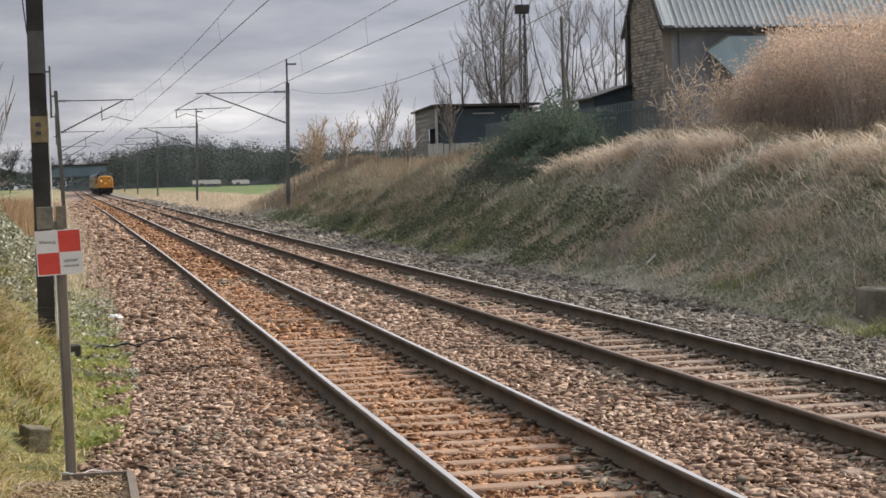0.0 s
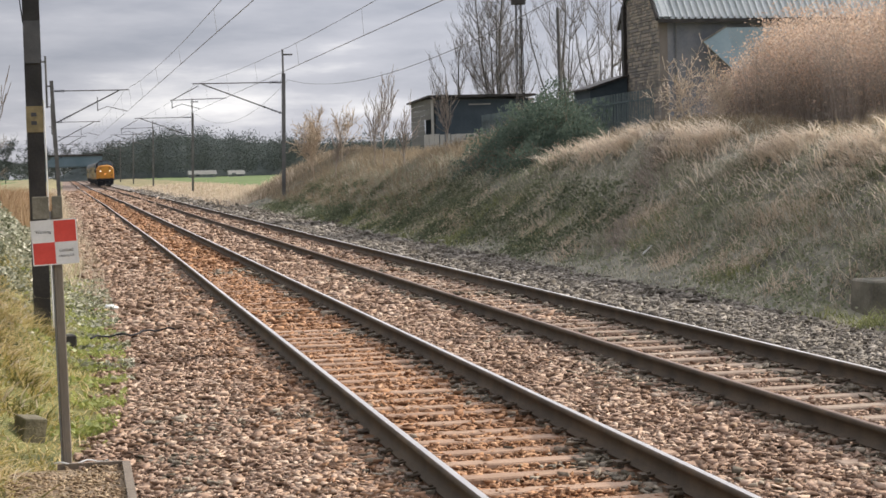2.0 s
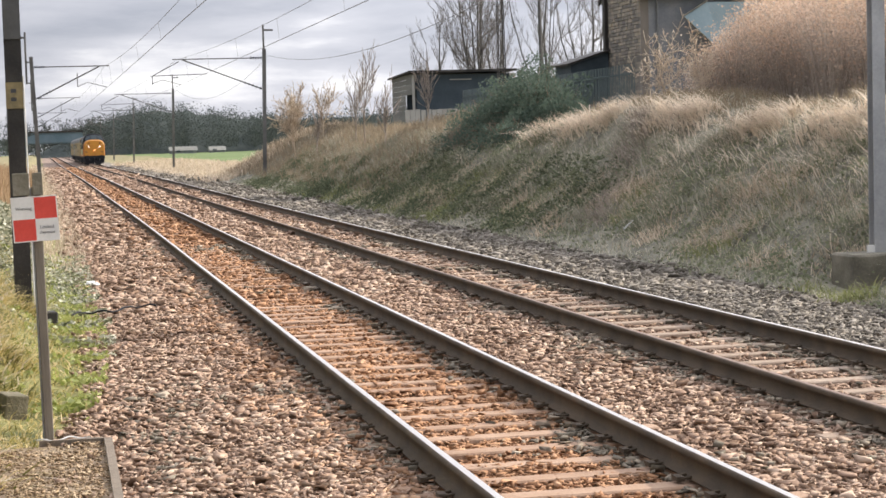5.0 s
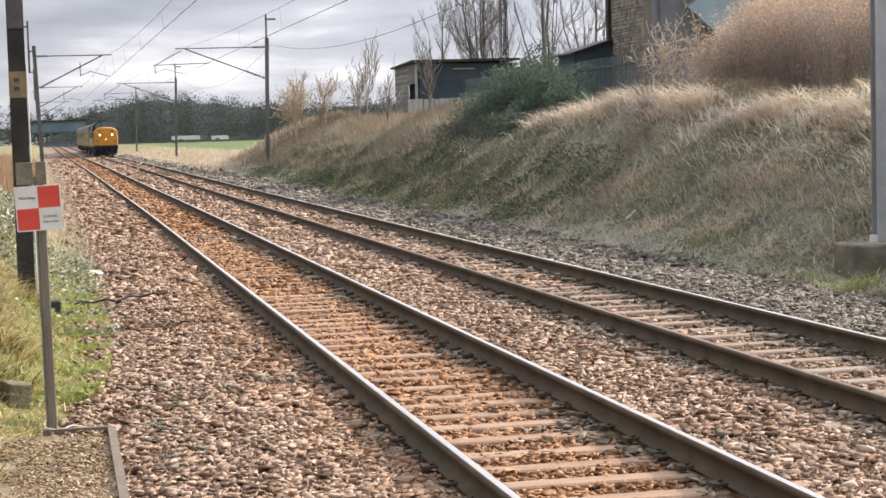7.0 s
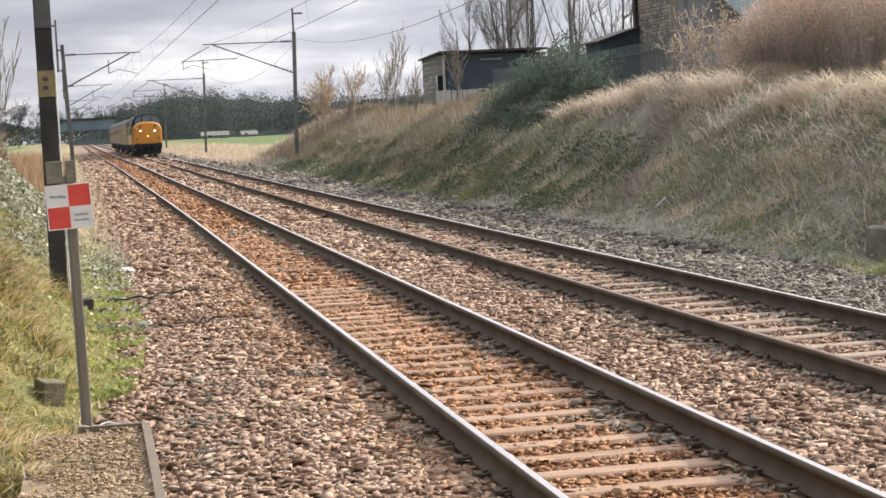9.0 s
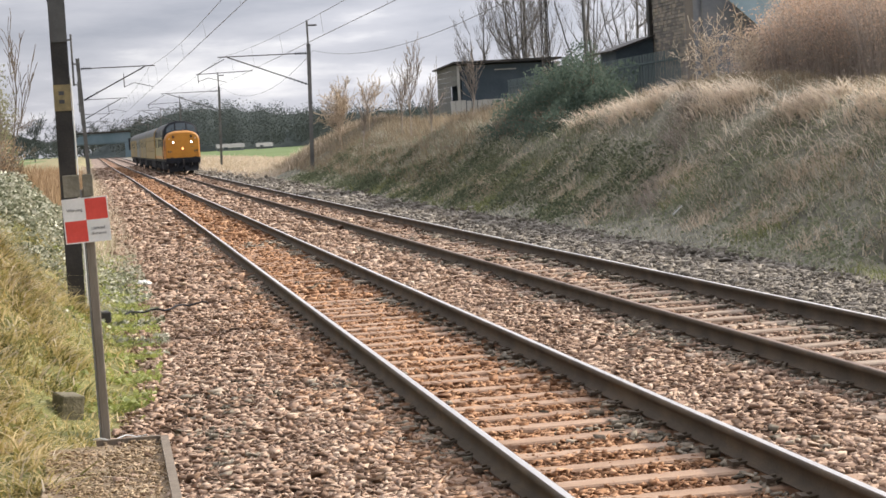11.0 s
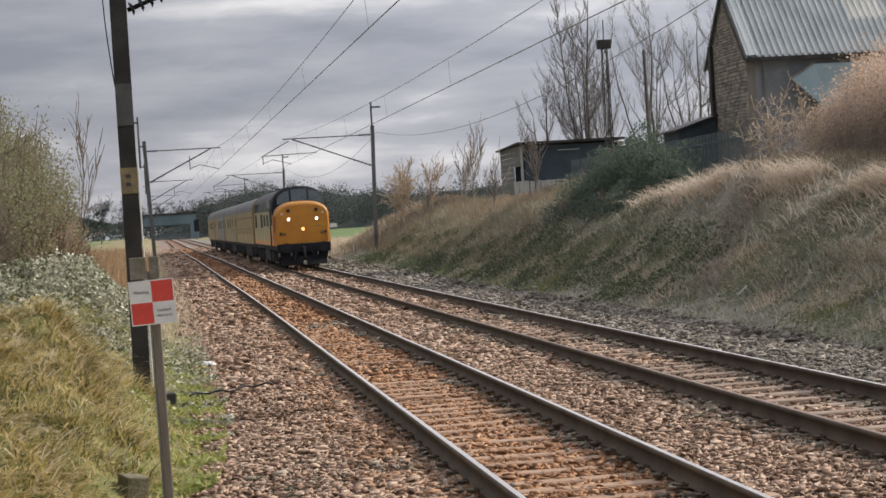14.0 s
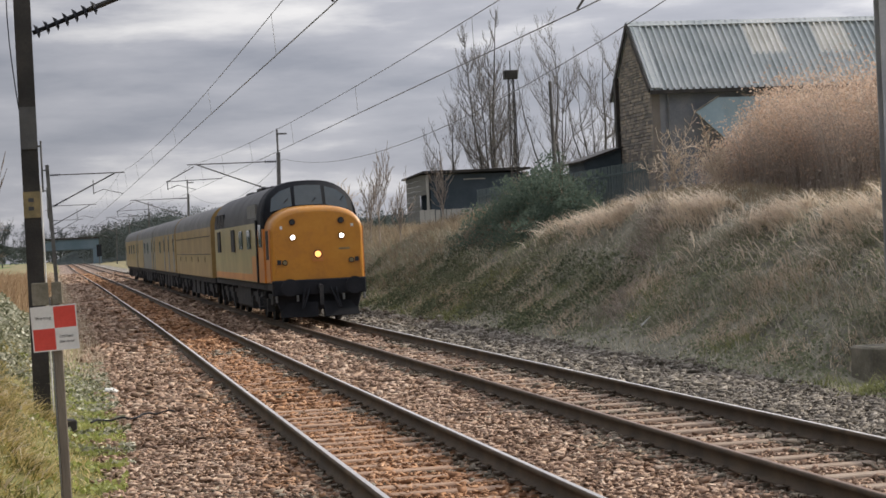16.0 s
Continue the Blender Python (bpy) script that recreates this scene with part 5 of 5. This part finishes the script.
    for v in bmesh.ops.extrude_face_region(bm, geom=[f])["geom"]:
        if isinstance(v, bmesh.types.BMVert):
            v.co.y += 0.04
    part("awning_sheet", bm, M_BLUESHEET, t, "leaning blue-grey sheet")
    bm = bmesh.new()
    tube(bm, (1.6, -.95, 3.95), (2.9, -.55, 4.66), 0.03)
    tube(bm, (1.7, -.9, 3.92), (3.7, -.62, 2.22), 0.03)
    part("awning_frame", bm, M_CONC, t)
    # lean-to at the gable foot
    bm = bmesh.new()
    f = bm.faces.new([bm.verts.new(p) for p in ((-1.9, 4.4, -.2), (-.1, 4.4, -.2), (-.1, 4.4, 2.75), (-1.9, 4.4, 2.2))])
    for v in bmesh.ops.extrude_face_region(bm, geom=[f])["geom"]:
        if isinstance(v, bmesh.types.BMVert):
            v.co.y += 2.6
    bmesh.ops.recalc_face_normals(bm, faces=bm.faces)
    part("lean_to", bm, M_SHEDDARK, t, "dark boarded lean-to")
    bm = bmesh.new()
    box(bm, (-1.05, 5.7, 2.53), (2.2, 3.0, 0.08), Matrix.Rotation(radians(-17), 4, "Y"))
    part("lean_to_roof", bm, M_STEEL, t, "dark low lean-to roof")
    bm = bmesh.new()
    box(bm, (-.12, 4.6, 3.0), (0.2, 0.35, 6.0))
    part("buttress", bm, M_STEEL, t)


M_BRICKI = material("stone_blocks", [(0.16, 0.15, 0.14), (0.23, 0.21, 0.19), (0.30, 0.265, 0.225), (0.38, 0.325, 0.26)], 1.2, 0.95, bump=0.5, fine=9, island=0.8)
build_barn()


def build_shed():
    t = thing("open_shed", "open-fronted dark shed with grey boarded side", "shed", m=pose(20.5, 106.0, 3.4, 0, 0, 0))
    w, d, h = 6.0, 6.6, 2.65
    # dark wall pulled forward from the back to stand for interior shade
    bm = bmesh.new()
    box(bm, (w / 2, 2.4, h / 2), (w - .2, 0.08, h - .02))
    part("rear_wall", bm, M_SHEDDARK, t)
    bm = bmesh.new()
    box(bm, (w - .04, d / 2, h / 2), (0.08, d - .1, h))
    part("side_wall", bm, M_SHEDDARK, t)
    z = 0.0
    while z < h:
        bm = bmesh.new()
        n = 0.0 if z > 1.25 else 2.3
        box(bm, (0.02 + rng.uniform(-.01, .01), (d + n) / 2, z + .15), (0.05, d - n, 0.285))
        part("board", bm, M_SHEDGREY, t)
        z += 0.30
    bm = bmesh.new()
    box(bm, (w / 2, d / 2 - .1, h + .1), (w + .5, d + .6, 0.09), Matrix.Rotation(radians(-1.5), 4, "X"))
    part("roof", bm, M_STEEL, t)
    bm = bmesh.new()
    box(bm, (w / 2, -.42, h + .14), (w + .5, 0.05, 0.10))
    part("fascia", bm, M_STEEL, t)
    for x in (0.06, w - .06):
        bm = bmesh.new()
        box(bm, (x, 0.0, h / 2), (0.14, 0.14, h))
        part("post", bm, M_PALE, t, "pale timber corner post")
    bm = bmesh.new()
    box(bm, (w / 2 + .1, 0.05, h / 2 + .1), (w - .3, 0.08, h - .25))
    part("front_board", bm, M_SHEDDARK, t, "dark blue-black sheeted front")
    bm = bmesh.new()
    box(bm, (2.9, -0.02, h - .32), (1.3, 0.05, 0.06))
    part("door_track", bm, M_PALE, t, "pale door track")
    fence = thing("board_fence", "low pale board fence in front of shed", "fence")
    for i in range(16):
        bm = bmesh.new()
        x = 19.6 + i * 0.31
        box(bm, (x, 103.0 + .1 * math.sin(i), 3.55), (0.27, 0.04, 0.8 + rng.uniform(-.05, .05)))
        part("board", bm, M_PALE, fence)


build_shed()


def build_yard():
    t = thing("floodlight_tower", "lattice tower carrying a dark floodlight box", "light tower")
    x, y, z, top = 24.44, 100.0, 3.4, 11.1
    bm = bmesh.new()
    for sx in (-.22, .22):
        for sy in (-.22, .22):
            tube(bm, (x + sx, y + sy, z), (x + sx * .6, y + sy * .6, top), 0.03, n=5)
    for i in range(14):
        a = i / 14
        zz, w = z + (top - z) * a, .22 - .09 * a
        tube(bm, (x - w, y - w, zz), (x + w, y - w, zz + .55), 0.018, n=4)
        tube(bm, (x + w, y - w, zz), (x - w, y - w, zz + .55), 0.018, n=4)
    part("lattice", bm, M_STEEL, t)
    bm = bmesh.new()
    box(bm, (x, y, top + .15), (0.75, 0.5, 0.5))
    bevel(bm, .04)
    tube(bm, (x, y, top + .4), (x + .02, y, top + 1.5), .03)
    part("lamp_box", bm, M_STEEL, t)
    p = thing("wooden_pole", "bare dark wooden pole", "pole")
    bm = bmesh.new()
    tube(bm, (26.75, 100, 3.3), (26.7, 100, 10.8), 0.11, 0.09, 10)
    part("shaft", bm, M_BARK, p)


build_yard()


def upright_tree(x, y, z, height, width, n, stems, label, low=0.1, shape=(0.6, 1.0, 0.75, 0.25), rise=72):
    """A leafless tree whose many limbs sweep outwards, then up; shape: reach at foot, third, two thirds and tip."""
    t = thing("tree", label, "tree", "bare trees")
    trunk, twigs = [], []

    def sweep(p, az, rise0, rise1, length, r, steps, into):
        pts = [p]
        for i in range(steps):
            a = rise0 + (rise1 - rise0) * i / max(1, steps - 1) + rng.normal(0, .06)
            az += rng.normal(0, .14)
            q = p + Vector((math.cos(az) * math.cos(a), math.sin(az) * math.cos(a), math.sin(a))) * (length / steps)
            into.append((p, q, r * (1 - .92 * i / steps), r * (1 - .92 * (i + 1) / steps)))
            pts.append(q)
            p = q
        return pts, az

    leaders = []
    for k in range(stems):
        az = 6.28 * k / stems + rng.uniform(-.5, .5)
        tall = height * (1.0 if k == 0 else rng.uniform(0.72, 0.92))
        pts, _ = sweep(Vector((x, y, z - .1)), az, radians(86 if k == 0 else rise), radians(89 if k == 0 else min(rise + 12, 89)), tall, 0.14 if k == 0 else 0.085, 9, trunk)
        leaders.append(pts)
    for k in range(n):
        pts = leaders[int(rng.integers(0, stems))]
        f = rng.uniform(low, 0.99)
        i = min(int(f * 9), 8)
        p = pts[i].lerp(pts[i + 1], f * 9 - i)
        reach = width * float(np.interp(f, (0, .33, .66, 1), shape)) * rng.uniform(0.6, 1.1)
        limb, az = sweep(p, rng.uniform(0, 6.28), radians(rng.uniform(28, 58)), radians(rng.uniform(74, 90)), reach * 1.75, 0.034 + 0.016 * (1 - f), 6, twigs)
        for q in limb[1:]:
            for _ in range(2):
                tw, az2 = sweep(q, az + rng.normal(0, 1.1), radians(rng.uniform(30, 65)), radians(rng.uniform(65, 90)), reach * rng.uniform(.25, .55), 0.017, 3, twigs)
                for u in tw[1:]:
                    sweep(u, az2 + rng.normal(0, 1.2), radians(rng.uniform(20, 70)), radians(75), reach * rng.uniform(.1, .25), 0.010, 2, twigs)
    limb_mesh("trunk", trunk, M_BARK, t, sides=6)
    limb_mesh("crown", twigs, M_TWIG, t, sides=3, least=0.006)
    return t


upright_tree(27.3, 118.0, 3.5, 13.9, 2.5, 104, 4, "tall upright leafless poplar behind the yard", 0.1, (1.35, 1.0, 0.5, 0.22), 81)
upright_tree(31.9, 119.0, 3.5, 11.4, 2.5, 38, 5, "leafless ash tree behind the yard", 0.15, (0.8, 1.0, 0.95, 0.6))
upright_tree(34.4, 117.0, 3.5, 11.0, 2.4, 38, 5, "leafless ash tree beside the barn", 0.15, (0.8, 1.0, 0.95, 0.6))
upright_tree(30.0, 123.0, 3.5, 9.6, 2.0, 24, 4, "smaller leafless tree behind the yard", 0.12, (0.9, 1.0, 0.8, 0.5))
upright_tree(25.2, 121.0, 3.5, 6.6, 1.9, 20, 3, "low leafless tree behind the shed", 0.12, (1.0, 1.0, 0.7, 0.5))
bush(25.2, 98.0, 4.6, 1.1, 1.1, 1.3, 1500, 0.12, M_DARKLEAF, "dark ivy-covered bush in the yard", 10)


# ---- near-side bank ----
def plant_near_side():
    n = 62000
    y = 9.5 + 25 * rng.uniform(0, 1, n) ** 1.3
    x = rng.uniform(-4.2, 0.55, n)
    k = (x > -0.11 * y - 1.0) & (lumps(x, y, 2.2) + rng.normal(0, .5, n) > -0.7) & (x < verge_edge(y) + .12 * lumps(x, y, 2.9) + rng.normal(0, .05, n))
    x, y = x[k], y[k]
    blades("verge_grass", x, y, rng.uniform(0.05, 0.17, len(x)), 0.015 + 0.0002 * y, 1.0, 0.3, M_GRASS, "sunlit yellow-green tussocky grass", spread=2.0)
    cx, cy = rng.uniform(-3.8, -0.7, 480), 12 + 13 * rng.uniform(0, 1, 480) ** 0.9
    cx, cy = cx + 0.22 * np.sin(cx * 5.1 + cy), cy + 0.3 * np.sin(cy * 4.3)
    m = 70
    x = np.repeat(cx, m) + rng.normal(0, .12, 480 * m)
    y = np.repeat(cy, m) + rng.normal(0, .17, 480 * m)
    blades("verge_tussock", x, y, rng.uniform(0.14, 0.36, len(x)), 0.019, 1.5, -0.6, M_GRASS, "long bent grass tussocks on sunny bank", spread=1.4)
    k = rng.uniform(0, 1, len(x)) < 0.10
    blades("verge_straw_stems", x[k], y[k], rng.uniform(0.18, 0.42, k.sum()), 0.016, 1.4, -0.6, M_BLEACH, "bleached straw stems among the tussocks", spread=2.2)
    # ivy mantle over the mound, and green creeper at the pole's foot
    n = 72000
    y = 22.5 + 23.5 * rng.uniform(0, 1, n) ** 1.15
    x = rng.uniform(-4.6, -0.35, n) - 0.02 * (y - 29)
    k = y > np.interp(x, (-2.0, -0.8), (23.2, 25.4)) + 0.9 * lumps(x, y, 1.3) + rng.normal(0, .3, n)
    x, y = x[k], y[k]
    n = len(x)
    hump = 0.75 * np.exp(-((x + 2.3) / 1.5) ** 2 - ((y - 36) / 6.5) ** 2) + 0.12 * lumps(x, y, 3)
    pts = np.stack([x, y, ground_z(x, y) + np.maximum(hump, 0.02) * rng.uniform(0.75, 1.05, n)], 1)
    v, f = leaf_soup(pts, 0.042, 0.4)
    soup("ivy_mantle", v, f, M_IVY, "glossy pale ivy smothering the bank", "ivy")
    n = 12000
    y = rng.uniform(15.5, 40, n)
    x = verge_edge(y) + 0.12 - np.abs(rng.normal(0, 0.45, n)) * np.interp(y, (15, 24, 40), (.5, 1.2, 1.2))
    k = lumps(x, y, 1.9) > -0.45
    x, y = x[k], y[k]
    pts = np.stack([x, y, ground_z(x, y) + rng.uniform(0.0, 0.09, len(x))], 1)
    v, f = leaf_soup(pts, 0.034, 0.35)
    soup("creeper", v, f, M_GREENLEAF, "low green creeper at ballast edge", "creeper")
    n = 14000
    y = rng.uniform(20, 40, n)
    x = verge_edge(y) + 0.22 - np.abs(rng.normal(0, 0.6, n))
    k = lumps(x, y, 1.6) > -0.1
    x, y = x[k], y[k]
    pts = np.stack([x, y, ground_z(x, y) + rng.uniform(0.0, 0.11, len(x))], 1)
    v, f = leaf_soup(pts, 0.034, 0.35)
    soup("ivy_runners", v, f, M_IVY, "pale ivy runners spreading over ballast edge", "ivy")
    # russet stems farther along
    n = 9000
    y = rng.uniform(44, 120, n)
    x = rng.uniform(-4.8, -0.9, n) + course_x(y)
    blades("verge_reeds", x, y, rng.uniform(0.5, 1.25, n), 0.03, 0.3, 0.0, M_RUSSET, "russet dead stems along the verge", "reeds", spread=2.5)
    n = 15000
    y = rng.uniform(34, 240, n)
    x = rng.uniform(-1.2, 0.5, n) + course_x(y)
    blades("verge_straw", x, y, rng.uniform(0.15, 0.4, n), 0.025, 0.6, 0.0, M_STRAW, "straw-coloured grass at ballast edge", spread=2.5)
    # the same on the far side of the line
    n = 11000
    y = 112 + 150 * rng.uniform(0, 1, n) ** 1.5
    x = rng.uniform(9.4, 19.0, n) + course_x(y)
    blades("field_edge_grass", x, y, rng.uniform(0.25, 0.7, n), 0.06, 0.6, 0.0, M_STRAW, "straw-coloured rough grass at field edge", spread=2.5)


plant_near_side()
for x, y, z, rx, ry, rz in ((-4.9, 46.0, 1.7, 2.2, 3.2, 2.6), (-4.8, 51.5, 1.9, 2.3, 3.4, 3.2), (-5.8, 57.0, 2.1, 2.6, 3.6, 3.7), (-5.4, 63.5, 1.9, 2.4, 3.6, 3.2), (-7.0, 50.0, 2.0, 2.2, 3.6, 3.6)):
    bush(x, y, z, rx, ry, rz, 46000, 0.038, M_LEAF, "dense olive-green budding hedge", 260, "hedge")
bush(-3.2, 47.5, 1.6, 1.1, 3.4, 1.1, 5000, 0.035, M_RUSSET, "brown bramble thicket below the hedge", 420)
for x, y, h in ((-5.4, 49.0, 3.0), (-6.2, 56.0, 3.4), (-7.4, 47.0, 3.0), (-5.6, 62.0, 3.0)):
    bare_tree(x, y, h, 0.6, 4, 3, 0.08, "leafless twiggy tree rising out of hedge", M_HEDGETWIG, leaves=5000, leaf_mat=M_LEAF, leaf=0.04, name="hedge_tree", up=0.7, least=0.008)
for x, y, h in ((-4.3, 47.0, 2.0), (-3.7, 54.0, 2.2), (-4.8, 43.0, 1.8), (-3.9, 41.0, 1.3), (-3.6, 49.5, 1.5)):
    bare_tree(x, y, h, 0.9, 4, 3, 0.05, "tangled brown leafless bramble", M_HEDGETWIG, name="shrub", least=0.006, up=0.4)
bare_tree(-2.9, 58.0, 3.4, 0.25, 3, 1, 0.035, "slim leafless sapling beside hedge", M_HEDGETWIG, least=0.01, up=1.2)


def small_things():
    t = thing("concrete_block", "weathered dark concrete block in the grass", "concrete block", m=pose(-0.47, 15.9, -0.19, 5, 7, 24))
    bm = bmesh.new()
    box(bm, (0, 0, 0.02), (0.20, 0.24, 0.26))
    bevel(bm, 0.02, 2)
    part("block", bm, M_BLOCK, t)
    t = thing("marker_block", "small dark block beside the mast foot", "concrete block", m=pose(-0.20, 23.6, -0.16, 0, 0, 10))
    bm = bmesh.new()
    box(bm, (0, 0, 0.08), (0.22, 0.25, 0.16))
    bevel(bm, 0.015)
    part("block", bm, M_STEEL, t)
    t = thing("timber_edging", "weathered timber edging round a gravel patch", "edging")
    bm = bmesh.new()
    box(bm, (0.29, 10.9, -0.245), (0.06, 6.2, 0.14))
    part("board", bm, M_WOOD, t)
    bm = bmesh.new()
    box(bm, (0.02, 14.02, -0.245), (0.48, 0.05, 0.14))
    part("board", bm, M_WOOD, t)
    t = thing("gravel_patch", "brown gravel path surface beside the line", "path", kind="structure")
    bm = bmesh.new()
    box(bm, (-0.15, 10.4, -0.255), (0.82, 7.15, 0.08))
    part("surface", bm, M_GRAVEL, t)
    stones("path_stones", 10000, -0.56, 0.255, 7, 14.0, 0.02, M_GRAVELSTONE, "fine brown gravel of the path", None, 0.07)
    t = thing("stick", "bleached broken stick lying on the bank", "stick")
    bm = bmesh.new()
    tube(bm, (11.13, 35.52, 0.14), (11.35, 35.57, 0.31), 0.022, 0.012, 7)
    part("branch", bm, M_LITTER, t)
    t = thing("litter", "crumpled white litter on ballast edge", "litter", m=pose(0.50, 31.0, -0.2, 20, 10, 30))
    bm = bmesh.new()
    bmesh.ops.create_icosphere(bm, subdivisions=2, radius=0.09)
    for v in bm.verts:
        v.co *= rng.uniform(0.7, 1.2)
        v.co.x *= 1.6
        v.co.z *= 0.7
    part("wrapper", bm, M_LITTER, t)
    pts = [(0.10 + 0.087 * i, 24.2 + 0.08 * i + 0.12 * math.sin(i * .8), -0.11 + 0.02 * math.sin(i * 1.7)) for i in range(14)]
    c = polyline("cable", pts, 0.013, "")
    c.data.materials[0] = M_BLACK
    tagged(c, "dark cable lying across the ballast", "cable")
    pts = [(-0.24 + 0.04 * i, 14.06 - 0.05 * math.sin(i * .6), -0.175 + 0.012 * math.sin(i * 1.3)) for i in range(11)]
    c = polyline("cable", pts, 0.006, "")
    c.data.materials[0] = M_LITTER
    tagged(c, "thin white cable at the sign post foot", "cable")


small_things()


# ---- distance ----
SIGNAL = (6.1, 450.0)


def build_distance():
    # woodland on a low hill: crown beside crown
    c = 480
    cx, cy = rng.uniform(3, 190, c), rng.uniform(516, 585, c)
    tops = np.interp(cx, (3, 12, 26, 40, 55, 70, 110, 190), (8, 12, 16.5, 15.5, 13, 12, 13, 14)) * rng.uniform(0.72, 1.02, c)
    m = 270
    d = rng.normal(0, 1, (c * m, 3))
    d *= (rng.uniform(0.3, 1, c * m) ** 0.4 / np.linalg.norm(d, axis=1))[:, None]
    rad, hh = np.repeat(rng.uniform(2.2, 4.2, c), m), np.repeat(tops, m)
    x, y = np.repeat(cx, m) + d[:, 0] * rad, np.repeat(cy, m) + d[:, 1] * rad
    z = ground_z(x, y) + hh * 0.54 + d[:, 2] * hh * 0.46
    v, f = leaf_soup(np.stack([x, y, z], 1), 0.24)
    soup("woodland", v, f, M_WOODS, "dark leafless wood on distant rise", "woodland")
    # added mass behind the crowns that closes the gaps between them
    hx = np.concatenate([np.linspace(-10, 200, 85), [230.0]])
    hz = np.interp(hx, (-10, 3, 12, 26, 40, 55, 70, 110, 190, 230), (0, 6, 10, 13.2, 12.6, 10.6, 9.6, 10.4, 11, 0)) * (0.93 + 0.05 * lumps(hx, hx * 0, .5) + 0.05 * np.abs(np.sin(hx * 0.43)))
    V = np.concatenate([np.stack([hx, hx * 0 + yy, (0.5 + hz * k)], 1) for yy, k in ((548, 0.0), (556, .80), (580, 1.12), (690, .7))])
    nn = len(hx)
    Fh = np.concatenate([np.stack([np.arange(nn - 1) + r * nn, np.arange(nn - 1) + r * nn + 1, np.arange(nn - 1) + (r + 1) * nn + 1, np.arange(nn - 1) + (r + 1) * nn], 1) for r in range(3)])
    soup("wood_backing_hill", V, Fh, M_WOODBACK, "", "", "structure")
    n = 56000
    x = rng.uniform(-190, 420, n)
    y = rng.uniform(760, 860, n)
    z = ground_z(x, y) + (9 + 3.0 * lumps(x, x * 0, .09)) * rng.uniform(0, 1, n) ** 0.6
    v, f = leaf_soup(np.stack([x, y, z], 1), 0.75)
    soup("woodland", v, f, M_WOODS, "far line of leafless trees", "woodland")
    for i, (x, y, h) in enumerate(((-16, 430, 5.5), (-10, 470, 6.0), (-24, 440, 6), (2, 560, 6.5), (-4, 555, 6), (9, 560, 6.5), (-32, 430, 6), (12, 556, 6), (-9, 560, 6))):
        bare_tree(x, y, h, 0.75, 4, 3, 0.16, "distant leafless tree beyond the fields", M_WOODS, least=0.035, up=0.6)
    b = thing("overbridge", "dark green girder bridge across the railway", "bridge")
    y = 505.0
    cx = float(course_x(y))
    for nm, c, s in (("girder", (cx + 2.5, y, 6.75), (17, 0.5, 2.7)), ("girder", (cx + 2.5, y + 4, 6.75), (17, 0.5, 2.7)), ("deck", (cx + 2.5, y + 2, 5.3), (17, 4, 0.3)), ("abutment", (cx - 5.0, y + 2, 3.3), (2.2, 5, 4.0)), ("abutment", (cx + 10.5, y + 2, 3.3), (2.2, 5, 4.0))):
        bm = bmesh.new()
        box(bm, c, s)
        part(nm, bm, M_BRIDGE, b)
    bm = bmesh.new()
    box(bm, (cx + 2.5, y - .1, 8.3), (17.4, 0.9, 0.5))
    part("parapet_rail", bm, M_STEEL, b, "dark top flange")
    for k in range(9):
        bm = bmesh.new()
        box(bm, (cx - 5 + k * 1.9, y - .32, 6.7), (0.14, 0.14, 2.6))
        part("stiffener", bm, M_BRIDGE, b)
    sg = thing("railway_signal", "dark signal head on a slim post", "signal")
    sx, sy = SIGNAL
    g = float(ground_z(sx, sy))
    bm = bmesh.new()
    tube(bm, (sx, sy, g - .1), (sx, sy, g + 3.0), 0.1)
    part("post", bm, M_MAST, sg)
    bm = bmesh.new()
    box(bm, (sx, sy - .15, g + 3.5), (1.2, 0.3, 2.9))
    bevel(bm, 0.05)
    part("signal_head", bm, M_BLACK, sg)
    for hx, hy, w, d, h in ((33, 498, 7, 5, 0.8), (42.5, 502, 4, 4, 0.6)):
        t = thing("farm_building", "low pale farm building beyond the field", "farm building", "farm buildings")
        g = float(ground_z(hx, hy))
        bm = bmesh.new()
        box(bm, (hx, hy, g + h / 2), (w, d, h))
        part("wall", bm, M_RENDERED, t)
        bm = bmesh.new()
        vs = [bm.verts.new((hx + sx * (w / 2 + .3), hy + yy, g + zz)) for sx in (-1, 1) for yy, zz in ((-d / 2 - .3, h), (0, h + 1.1), (d / 2 + .3, h))]
        bm.faces.new((vs[0], vs[3], vs[4], vs[1]))
        bm.faces.new((vs[1], vs[4], vs[5], vs[2]))
        bm.faces.new((vs[0], vs[1], vs[2]))
        bm.faces.new((vs[5], vs[4], vs[3]))
        bm.faces.new((vs[0], vs[2], vs[5], vs[3]))
        part("roof", bm, M_SHEDGREY, t)
        bm = bmesh.new()
        box(bm, (hx - w * .2, hy - d / 2 - .02, g + .7), (1.0, 0.06, .6))
        part("window", bm, M_SHEDDARK, t)


build_distance()


def motions():
    for vehicle, offset, length in TRAIN:
        walk(vehicle, build_rows(offset, length))


motions()
